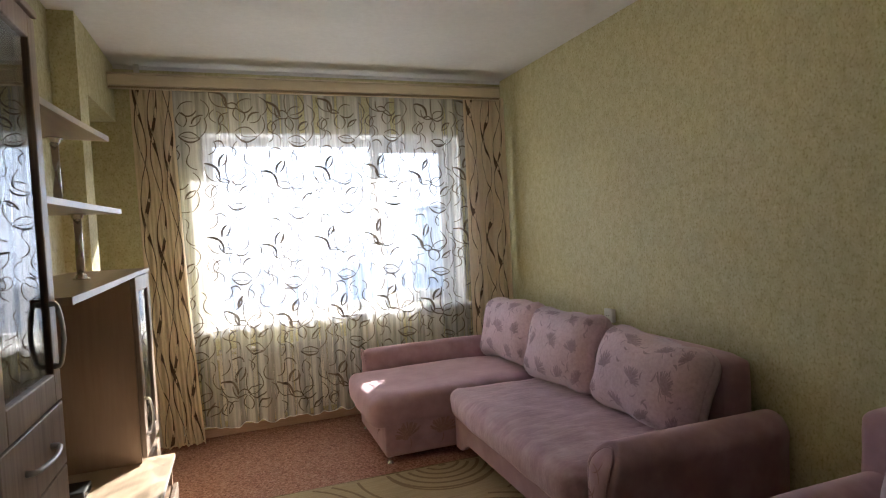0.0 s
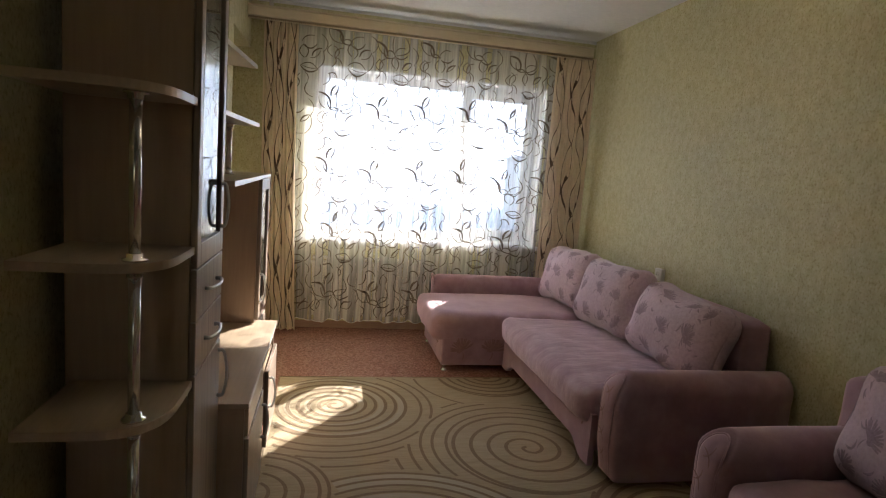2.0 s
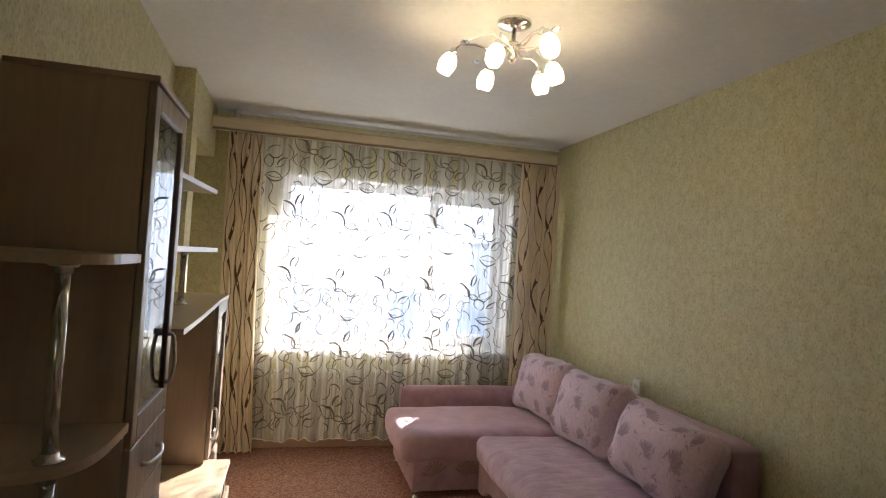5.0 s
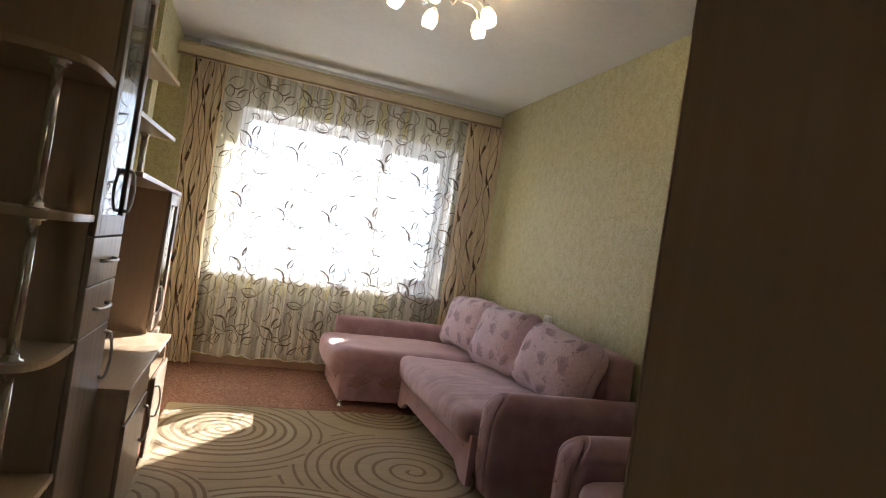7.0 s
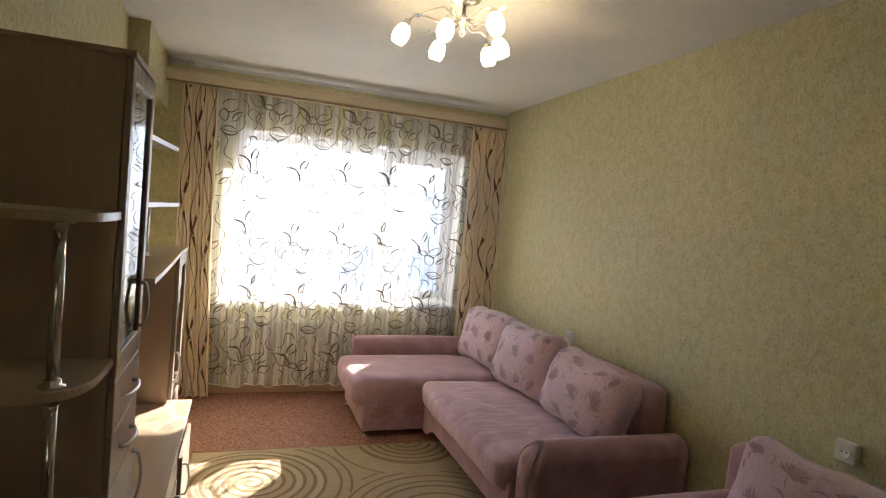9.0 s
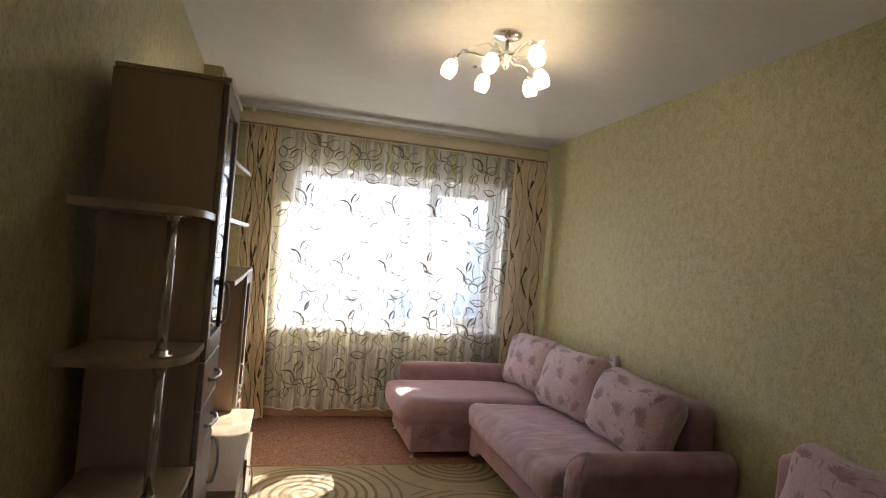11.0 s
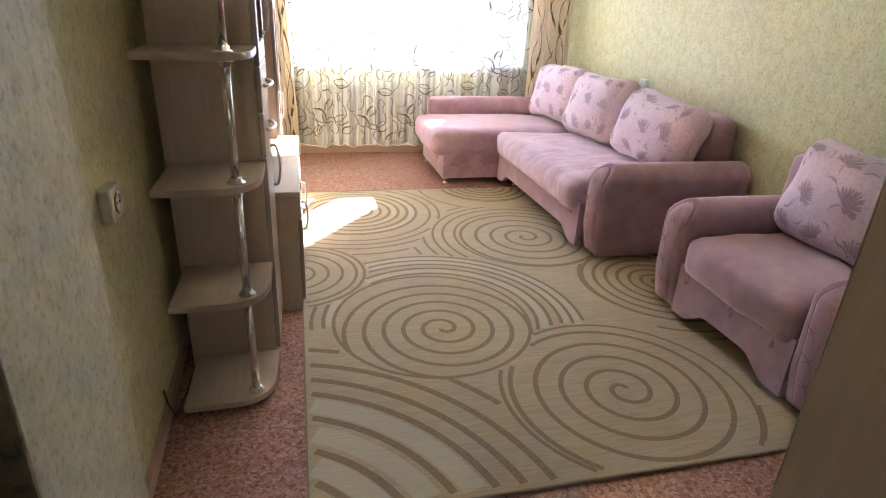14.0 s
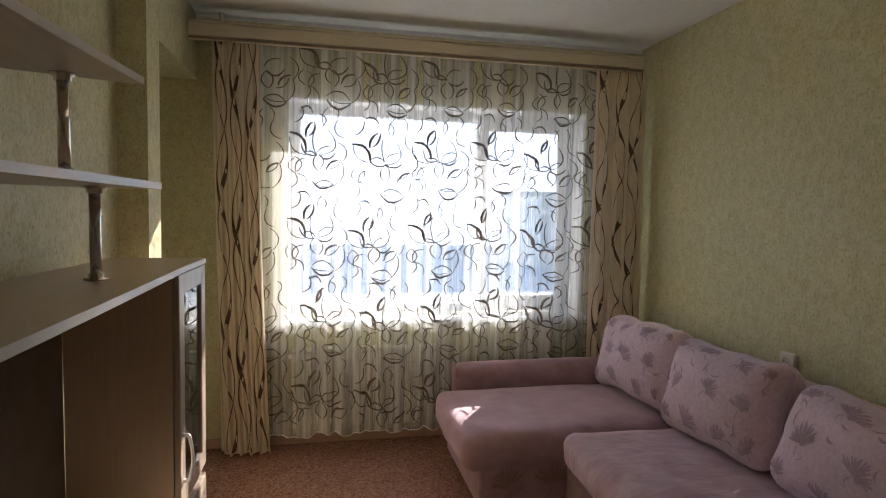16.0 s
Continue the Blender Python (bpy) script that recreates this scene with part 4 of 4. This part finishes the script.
    ribbon(bm, arc_pts((u, v), (u + size * 0.8 * math.cos(a), v + size * 0.8 * math.sin(a)), 0.15, 6), swell(7, 0.0, size * 0.09), place)
    root = Vector(base_place(u, v, 0.0))
    near = [q for q in bm.verts if (q.co - root).length < 0.003]
    for q in near:
        q.co = root
    bmesh.ops.remove_doubles(bm, verts=near, dist=0.00002)


def back_cushion(name, parent, y0, y1, xb, z0, z1, thick, tilt, twist, seed):
    """Loose chenille back cushion, leaning back; its front face carries the blooms."""
    turn = Matrix.Rotation(radians(twist), 3, 'X') @ Matrix.Rotation(radians(tilt), 3, 'Y')
    bm, place = soft_block(xb - thick / 2, xb + thick / 2, y0, y1, z0, z1, 0.08, (0.066, 0.0, -0.014), 12, 0.020, seed, turn)
    cu = part(name, bm, M_CUSH, parent, "lilac chenille back cushion", True)
    rnd = random.Random(int(seed * 10) + 3)
    bm = bmesh.new()
    aspect = (y1 - y0) / (z1 - z0)

    def front(u, v, lift=0.0):
        q = Vector((-1, max(-0.93, min(0.93, u / aspect)), max(-0.93, min(0.93, v))))
        p = place(q)
        return p + turn @ Vector((-0.0022 - lift, 0, 0))
    for row, v in enumerate((-0.62, -0.05, 0.55)):
        for k in range(4):
            u = (-0.80 + 0.46 * k + (0.24 if row % 2 else 0.0)) * aspect
            if abs(u) < 0.88 * aspect:
                bm = bmesh.new()
                flower(bm, u + rnd.uniform(-0.05, 0.05), v + rnd.uniform(-0.05, 0.05), 0.24 + rnd.uniform(-0.03, 0.03), radians(90 + rnd.uniform(-50, 50)), front, rnd)
                part("bloom", bm, M_FLOWER, cu, "plum woven bloom")
    bm = bmesh.new()
    for k in range(44):
        u, v = rnd.uniform(-0.9, 0.9) * aspect, rnd.uniform(-0.9, 0.9)
        a, reach = rnd.uniform(0.2, 1.5) + (math.pi / 2 if k % 3 == 0 else 0.0), rnd.uniform(0.10, 0.22)
        ribbon(bm, arc_pts((u, v), (u + reach * math.cos(a), v + reach * math.sin(a)), rnd.choice((-0.2, 0.2)), 6), swell(7, 0.006, rnd.uniform(0.022, 0.042)), front)
    tagged(part("leaf_print", bm, M_FLOWER, cu), kind="stuff")
    bm = bmesh.new()
    loop = [place(Vector((0.0, math.copysign(min(1, abs(a)), a), math.copysign(min(1, abs(b)), b)))) for a, b in
            [(-1 + 2 * i / 14, -1) for i in range(14)] + [(1, -1 + 2 * i / 14) for i in range(14)] + [(1 - 2 * i / 14, 1) for i in range(14)] + [(-1, 1 - 2 * i / 14) for i in range(15)]]
    tube(bm, loop, 0.004, 6)
    part("piping", bm, M_CUSH, cu, "", True)
    return cu


def sofa_arm(name, parent, x0, x1, y0, y1, top, outer=-1):
    """Upholstered arm: upright slab with a rolled, forward-bulging front, and a piped front panel."""
    ym, hw = (y0 + y1) / 2, (y1 - y0) / 2
    prof = []
    for i in range(15):
        a = radians(180 - 180 * i / 14)
        prof.append((hw * 1.04 * math.cos(a), top - hw + hw * math.sin(a)))
    section = [(-hw * 0.97, 0.05), (-hw * 0.96, 0.2), (-hw * 0.97, top - hw * 1.6)] + prof + [(hw * 0.97, top - hw * 1.6), (hw * 0.96, 0.2), (hw * 0.97, 0.05)]

    def lean(z):
        return 0.045 * math.sin(math.pi * min(1.0, z / top) * 0.9) - 0.10 * max(0.0, (z - top + 0.10) / 0.10) ** 2 * 0.6
    bm = bmesh.new()
    rows = []
    for k, (t, shrink) in enumerate(((0.0, 0.80), (0.007, 0.91), (0.020, 0.98), (0.045, 1.0), (0.3, 1.0), (0.6, 1.0), (0.9, 1.0), (0.985, 0.97), (1.0, 0.85))):
        row = []
        for dy, z in section:
            fx = x0 - lean(z) + 0.016
            x = fx + (x1 - fx) * t
            zc = 0.05 + (z - 0.05) * (0.985 if shrink < 0.9 else 1.0)
            row.append(bm.verts.new((x, ym + dy * shrink, zc + 0.004 * noise.noise((x * 5, dy * 9, z * 5)))))
        rows.append(row)
    n = len(section)
    for a, b in zip(rows, rows[1:]):
        for i in range(n):
            bm.faces.new((a[i], a[(i + 1) % n], b[(i + 1) % n], b[i]))
    bm.faces.new(rows[0])
    bm.faces.new(rows[-1][::-1])
    arm = part(name, bm, M_VELOUR, parent, "", True)
    bm = bmesh.new()
    def panel_ring(wide, out):
        """Outline of the inset front panel, narrowing towards the floor."""
        zm = top * 0.5
        ring = []
        for dy, z in section:
            zz = zm + (z - zm) * (0.99 - 0.18 * (1 - wide))
            ring.append((x0 - lean(zz) + 0.016 - out, ym + dy * wide * (0.62 + 0.38 * zz / top), zz))
        return ring
    tube(bm, panel_ring(0.70, 0.002) + panel_ring(0.70, 0.002)[:1], 0.0038, 6)
    part("piping", bm, M_VELOUR, arm, "velour piping", True)
    bm = bmesh.new()
    rings = [[bm.verts.new(p) for p in panel_ring(w, o)] for w, o in ((0.71, -0.004), (0.68, 0.003), (0.56, 0.009), (0.34, 0.012), (0.12, 0.013))]
    for a, b in zip(rings, rings[1:]):
        for i in range(n):
            bm.faces.new((a[i], a[(i + 1) % n], b[(i + 1) % n], b[i]))
    bm.faces.new(rings[-1])
    bmesh.ops.recalc_face_normals(bm, faces=bm.faces[:])
    pn = part("front_panel", bm, M_VELOUR, arm, "", True)
    rnd = random.Random(11)
    bm = bmesh.new()
    for k in range(4):
        v = 0.12 + k * (top - 0.16) / 4
        dy = rnd.uniform(-0.3, 0.3) * hw
        ribbon(bm, arc_pts((ym + dy - 0.02, v), (ym + dy + 0.03, v + 0.06), 0.2, 6), swell(7, 0.002, 0.007), lambda u, w: (x0 - lean(w) + 0.0015, u, w))
        ribbon(bm, arc_pts((ym + dy + 0.02, v + 0.03), (ym + dy - 0.02, v + 0.08), 0.2, 6), swell(7, 0.002, 0.006), lambda u, w: (x0 - lean(w) + 0.0015, u, w))
    part("leaf_print", bm, M_FLOWER_LOW, pn, "rose woven leaf strokes")
    return arm


def apron(name, parent, x, y0, y1, top, label=""):
    """Front board with an ogee cut along its lower edge."""
    L = y1 - y0
    pts_low = []
    for i in range(41):
        t = i / 40
        e = min(t, 1 - t) * L
        z = 0.045 if e < 0.07 else 0.045 + 0.07 * (0.5 - 0.5 * math.cos(math.pi * min(1.0, (e - 0.07) / 0.15)))
        pts_low.append((y0 + L * t, z))
    bm = bmesh.new()
    for (ya, za), (yb, zb) in zip(pts_low, pts_low[1:]):
        plate(bm, [(x - 0.03, ya, za), (x - 0.03, yb, zb), (x - 0.03, yb, top), (x - 0.03, ya, top)], (0.03, 0, 0))
    bmesh.ops.remove_doubles(bm, verts=bm.verts[:], dist=0.0001)
    ap = part(name, bm, M_VELOUR, parent, label)
    rnd = random.Random(4)
    bm = bmesh.new()
    k = int(L / 0.19)
    for i in range(k):
        u, v = y0 + 0.12 + i * (L - 0.2) / max(1, k - 1), top - 0.06
        for s in range(3):
            p = (u + rnd.uniform(-0.04, 0.04), v + rnd.uniform(-0.03, 0.03))
            ribbon(bm, arc_pts(p, (p[0] + rnd.uniform(-0.03, 0.03), p[1] + 0.035), 0.2, 5), swell(6, 0.003, 0.010), lambda u, w: (x - 0.0325, u, w))
    part("leaf_print", bm, M_FLOWER_LOW, ap, "rose woven leaf strokes")
    return ap


def chrome_foot(parent, x, y, h=0.05):
    part("foot", lathe(bmesh.new(), [(0, 0.020), (0.008, 0.022), (0.012, 0.014), (h * 0.7, 0.014), (h, 0.022)], (x, y, 0.0), sides=16), M_CHROME, parent, "chrome foot", True)


sofa = thing("corner_sofa", (2.1, 3.3, 0.0), "dusty pink velour corner sofa with a chaise and three cushions", "sofa")
base = part("chaise_base", box(bmesh.new(), 1.355, 2.55, 3.665, 4.40, 0.048, 0.285, 0.012, 3), M_VELOUR, sofa, "dusty pink velour base", True)
rnd = random.Random(2)
for u in (1.50, 1.72, 1.95):
    bm = bmesh.new()
    flower(bm, u, 0.155, 0.095, radians(80 + rnd.uniform(-30, 30)), lambda a, b, lift: (a, 3.6628 - lift, b), rnd)
    part("bloom", bm, M_FLOWER_LOW, base, "rose woven bloom")
for u in (3.85, 4.2):
    bm = bmesh.new()
    flower(bm, u, 0.165, 0.07, radians(90), lambda a, b, lift: (1.3528 - lift, a, b), rnd)
    part("bloom", bm, M_FLOWER_LOW, base, "rose woven bloom")
bm, _ = soft_block(1.275, 2.52, 3.655, 4.415, 0.215, 0.418, 0.062, (0.012, 0.004, 0.012), 12, 0.010, 1.0)
part("chaise_cushion", bm, M_VELOUR, sofa, "worn velour chaise seat", True)
bm, _ = soft_block(1.40, 2.60, 4.42, 4.555, 0.05, 0.548, 0.055, (0.0, 0.010, 0.006), 10, 0.006, 2.0)
ca = part("chaise_arm", bm, M_VELOUR, sofa, "", True)
part("piping", tube(bmesh.new(), [(1.412, 4.425, 0.46), (1.41, 4.43, 0.51), (1.408, 4.45, 0.545), (1.408, 4.52, 0.546), (1.41, 4.548, 0.51), (1.412, 4.552, 0.46)], 0.005, 6), M_VELOUR, ca, "", True)
part("seat_base", boxes((1.835, 2.60, 2.28, 3.66, 0.12, 0.27)), M_VELOUR, sofa)
apron("apron", sofa, 1.832, 2.27, 3.655, 0.30, "velour apron with an ogee lower edge")
bm, _ = soft_block(1.755, 2.52, 2.285, 3.652, 0.232, 0.420, 0.065, (0.016, 0.0, 0.014), 14, 0.012, 3.0)
seat = part("seat_cushion", bm, M_SEAT, sofa, "worn velour seat with drag wrinkles", True)
bm, _ = soft_block(2.54, 2.735, 2.26, 4.56, 0.06, 0.775, 0.055, (0.01, 0.0, 0.006), 10, 0.006, 4.0)
part("backrest", bm, M_VELOUR, sofa, "", True)
sofa_arm("arm", sofa, 1.852, 2.74, 2.095, 2.275, 0.552)
back_cushion("back_cushion", sofa, 3.70, 4.42, 2.435, 0.425, 0.875, 0.18, 17, -3, 1.0)
back_cushion("back_cushion", sofa, 2.985, 3.675, 2.425, 0.425, 0.885, 0.18, 18, -2, 2.0)
back_cushion("back_cushion", sofa, 2.25, 2.95, 2.425, 0.415, 0.850, 0.18, 20, 3.5, 3.0)
for x, y in ((1.385, 3.695), (1.385, 4.37), (2.45, 3.70), (1.93, 3.60), (2.65, 4.45), (2.65, 2.40)):
    chrome_foot(sofa, x, y)

chair = thing("armchair", (2.25, 1.2, 0.0), "dusty pink velour armchair with a lilac back cushion", "armchair")
sofa_arm("arm", chair, 1.935, 2.72, 1.505, 1.68, 0.548)
sofa_arm("arm", chair, 1.935, 2.72, 0.675, 0.85, 0.548)
part("seat_base", boxes((1.96, 2.57, 0.85, 1.505, 0.10, 0.25)), M_VELOUR, chair)
apron("apron", chair, 1.955, 0.852, 1.503, 0.28, "velour apron with an ogee lower edge")
bm, _ = soft_block(1.905, 2.49, 0.853, 1.502, 0.225, 0.425, 0.065, (0.012, 0.0, 0.016), 10, 0.010, 5.0)
part("seat_cushion", bm, M_VELOUR, chair, "worn velour seat", True)
bm, _ = soft_block(2.50, 2.68, 0.68, 1.675, 0.06, 0.74, 0.06, (0.01, 0.0, 0.01), 10, 0.006, 6.0)
part("backrest", bm, M_VELOUR, chair, "", True)
back_cushion("back_cushion", chair, 0.85, 1.505, 2.43, 0.405, 0.845, 0.18, 14, 0, 4.0)
for x, y in ((1.99, 1.57), (1.99, 0.765), (2.6, 1.6), (2.6, 0.765)):
    chrome_foot(chair, x, y)


# ---- chandelier ----
LX, LY = 1.385, 2.38
lamp = thing("chandelier", (LX, LY, 2.62), "chrome six-arm ceiling chandelier with lit opal glass shades", "ceiling light")
part("canopy", lathe(bmesh.new(), [(0.0, 0.075), (0.008, 0.078), (0.02, 0.07), (0.034, 0.03), (0.036, 0.012)], (LX, LY, 2.6195), (0, 0, -1), 32), M_CHROME, lamp, smooth=True)
part("stem", lathe(bmesh.new(), [(0.0, 0.010), (0.05, 0.010), (0.06, 0.028), (0.075, 0.032), (0.09, 0.028), (0.10, 0.014), (0.125, 0.022), (0.14, 0.012), (0.15, 0.003)], (LX, LY, 2.585), (0, 0, -1), 24), M_CHROME, lamp, smooth=True)
for k in range(6):
    ang, rad_ = radians(160 - 60 * k + (8 if k % 2 else 0)), (0.255, 0.160)[k % 2]
    d = Vector((math.cos(ang), math.sin(ang), 0))
    zt = 2.475 if k % 2 == 0 else 2.455
    c = Vector((LX, LY, 0))
    path = [c + d * 0.025 + Vector((0, 0, 2.508)), c + d * rad_ * 0.35 + Vector((0, 0, 2.490)), c + d * rad_ * 0.65 + Vector((0, 0, 2.515)), c + d * rad_ * 0.9 + Vector((0, 0, 2.515)), c + d * rad_ + Vector((0, 0, zt + 0.015))]
    arm = part("arm", tube(bmesh.new(), path, 0.0055, 8), M_CHROME, lamp, smooth=True)
    axis = (d * 0.42 + Vector((0, 0, -1))).normalized()
    top = c + d * rad_ + Vector((0, 0, zt + 0.02))
    part("socket", lathe(bmesh.new(), [(0, 0.010), (0.006, 0.017), (0.03, 0.019), (0.034, 0.012)], top, axis, 16), M_CHROME, arm, smooth=True)
    prof = [(0.026, 0.015), (0.034, 0.024), (0.048, 0.032), (0.066, 0.0375), (0.084, 0.039), (0.104, 0.0355), (0.120, 0.029)]
    bm = bmesh.new()
    u = axis.orthogonal().normalized()
    w = axis.cross(u)
    rings = [[bm.verts.new(top + axis * h + (u * math.cos(a) + w * math.sin(a)) * r) for a in (2 * math.pi * j / 20 for j in range(20))] for h, r in prof]
    for a, b in zip(rings, rings[1:]):
        for j in range(20):
            bm.faces.new((a[j], a[(j + 1) % 20], b[(j + 1) % 20], b[j]))
    shade = part("shade", bm, M_SHADE, arm, "opal glass tulip shade with fine dark lines", True)
    bm = bmesh.new()
    for h, r, a0, a1 in ((0.058, 0.0365, 0.3, 2.6), (0.078, 0.0398, 1.2, 4.2), (0.097, 0.0378, 3.6, 5.6)):
        tube(bm, [top + axis * (h + 0.006 * math.sin(a)) + (u * math.cos(a) + w * math.sin(a)) * r for a in (a0 + (a1 - a0) * j / 12 for j in range(13))], 0.0013, 5)
    part("line_decor", bm, M_FLOCK, shade, "thin dark decorative lines")
    part("bulb", lathe(bmesh.new(), [(0.036, 0.010), (0.05, 0.016), (0.068, 0.020), (0.084, 0.016), (0.092, 0.005)], top, axis, 14), M_BULB, arm, "glowing bulb", True)
for k in range(4):
    ang = radians(20 + 90 * k)
    d, c = Vector((math.cos(ang), math.sin(ang), 0)), Vector((LX, LY, 0))
    tip = c + d * 0.26 + Vector((0, 0, 2.46 + 0.05 * (k % 2)))
    wire = part("wire", tube(bmesh.new(), [c + d * 0.02 + Vector((0, 0, 2.50)), c + d * 0.12 + Vector((0, 0, 2.54)), c + d * 0.2 + Vector((0, 0, 2.50)), tip], 0.002, 6), M_CHROME, lamp, smooth=True)
    star = [(tip.x + r * math.cos(a), tip.y + r * math.sin(a)) for r, a in (((0.020, 0.009)[j % 2], math.pi * j / 5) for j in range(10))]
    part("star", prism(bmesh.new(), star, tip.z - 0.004, tip.z + 0.004), M_CABGLASS, wire, "glass star")


# ---- sockets ----
def socket_plate(at, out, label):
    """Surface-mounted power socket, face towards out (+x or -x)."""
    x, y, z = at
    ob = thing("power_socket", at, label, "socket", "wall sockets")
    lo, hi = (x - 0.03, x - 0.0005) if out < 0 else (x + 0.0005, x + 0.03)
    part("housing", box(bmesh.new(), lo, hi, y - 0.041, y + 0.041, z - 0.041, z + 0.041, 0.006, 3), M_PLASTIC, ob)
    face = lo if out < 0 else hi
    part("insert", lathe(bmesh.new(), [(0.0005, 0.026), (0.004, 0.026), (0.005, 0.022), (0.0015, 0.0205), (0.001, 0.001)], (face, y, z), (out, 0, 0), 24), M_PLASTIC, ob, smooth=True)
    bm = bmesh.new()
    for dy in (-0.0095, 0.0095):
        lathe(bm, [(0.0015, 0.003), (0.0035, 0.003)], (face, y + dy, z), (out, 0, 0), 10)
    part("pin_hole", bm, M_BLACK, ob)
    return ob


socket_plate((2.75, 3.316, 0.82), -1, "white surface-mounted power socket on the green wallpaper")
socket_plate((2.75, 1.316, 0.822), -1, "white surface-mounted power socket on the green wallpaper")
socket_plate((-0.155, 0.951, 0.816), 1, "white surface-mounted power socket on the green wallpaper")

# ---- hall ----
wardrobe = thing("wardrobe", (1.3, -0.4, 0.0), "tall brown wood-effect wardrobe in the hall", "wardrobe")
part("side_panel", box(bmesh.new(), 0.846, 0.864, -0.69, -0.072, 0.0, 2.25, 0.001, 1), M_DARKLAM, wardrobe)
part("side_panel", box(bmesh.new(), 1.88, 1.898, -0.69, -0.072, 0.0, 2.25, 0.001, 1), M_DARKLAM, wardrobe)
part("carcass", boxes((0.864, 1.88, -0.67, -0.09, 0.06, 0.08), (0.864, 1.88, -0.67, -0.09, 2.23, 2.25), (0.864, 1.88, -0.094, -0.09, 0.0, 2.23)), M_DARKLAM, wardrobe)
for x0 in (0.866, 1.373):
    part("door", box(bmesh.new(), x0, x0 + 0.504, -0.688, -0.671, 0.07, 2.22, 0.002), M_DARKLAM, wardrobe)
part("edge_strip", boxes((0.8455, 0.8645, -0.0715, -0.0705, 0.0, 2.25)), M_LAM, wardrobe, "pale edge strip")

hd = thing("door_1", (-0.1, -0.42, 0.0), "white panelled interior door standing ajar with a round knob", "door", kind="structure")
HX0, HX1, HY0, HY1 = -0.128, -0.09, -0.825, -0.004
bm = bmesh.new()
for y0, y1, z0, z1 in ((HY0, HY0 + 0.11, 0.01, 2.02), (HY1 - 0.085, HY1, 0.01, 2.02), (HY0 + 0.11, HY1 - 0.085, 0.01, 0.2), (HY0 + 0.11, HY1 - 0.085, 0.49, 0.605), (HY0 + 0.11, HY1 - 0.085, 1.90, 2.02)):
    box(bm, HX0, HX1, y0, y1, z0, z1)
part("frame", bm, M_DOOR, hd)
part("panel", boxes((HX0 + 0.012, HX1 - 0.012, HY0 + 0.11, HY1 - 0.085, 0.2, 0.49), (HX0 + 0.012, HX1 - 0.012, HY0 + 0.11, HY1 - 0.085, 0.605, 1.90)), M_DOOR, hd)
bm = bmesh.new()
for z0, z1 in ((0.2, 0.49), (0.605, 1.90)):
    y0, y1 = HY0 + 0.11, HY1 - 0.085
    loop = [(HX1 - 0.006, y0 + 0.008, z0 + 0.008), (HX1 - 0.006, y1 - 0.008, z0 + 0.008), (HX1 - 0.006, y1 - 0.008, z1 - 0.008), (HX1 - 0.006, y0 + 0.008, z1 - 0.008)]
    for a, b in zip(loop, loop[1:] + loop[:1]):
        tube(bm, [a, b], 0.009, 8)
part("moulding", bm, M_DOOR, hd, smooth=True)
knob = part("door_knob", lathe(bmesh.new(), [(0.0, 0.029), (0.004, 0.029), (0.008, 0.024), (0.012, 0.009), (0.038, 0.0085), (0.044, 0.017), (0.051, 0.025), (0.059, 0.025), (0.065, 0.019), (0.068, 0.005)], (HX1 + 0.0005, HY1 - 0.080, 0.888), (1, 0, 0), 28), M_NICKEL, hd, "satin silver round knob", True)
part("knob_inlay", lathe(bmesh.new(), [(0.0675, 0.009), (0.069, 0.008), (0.0695, 0.001)], (HX1 + 0.0005, HY1 - 0.080, 0.888), (1, 0, 0), 16), M_ROPE, knob, "small brass inlay")

cable = tube(bmesh.new(), [(-0.14, 1.10, 0.16), (-0.138, 1.115, 0.10), (-0.13, 1.15, 0.02), (-0.12, 1.3, 0.008), (-0.12, 1.6, 0.008)], 0.003, 6)
tagged(part("power_cable", cable, M_BLACK, None, "", True), "thin black cable hanging behind the shelf", "cable")
aerial = tube(bmesh.new(), [(-0.064, 0.60, 0.065), (-0.06, 0.63, 0.068), (-0.055, 0.665, 0.05), (-0.06, 0.69, 0.02), (-0.075, 0.72, 0.006), (-0.12, 0.80, 0.006)], 0.003, 6)
tagged(part("aerial_cable", aerial, M_PLASTIC, None, "", True), "thin white cable end curling round the skirting", "cable")

device = thing("set_top_box", (-0.005, 2.615, 0.552), "small black plastic box lying on the television stand", "electronics")
part("case", box(bmesh.new(), -0.055, 0.045, 2.56, 2.67, 0.5525, 0.585, 0.005), M_BLACK, device)
panels("foot", M_BLACK, device, (-0.045, -0.03, 2.57, 2.585, 0.552, 0.5527), (0.02, 0.035, 2.645, 2.66, 0.552, 0.5527))
part("front_window", boxes((0.0452, 0.0462, 2.575, 2.655, 0.562, 0.576)), M_CABGLASS, device, "glossy dark front window")
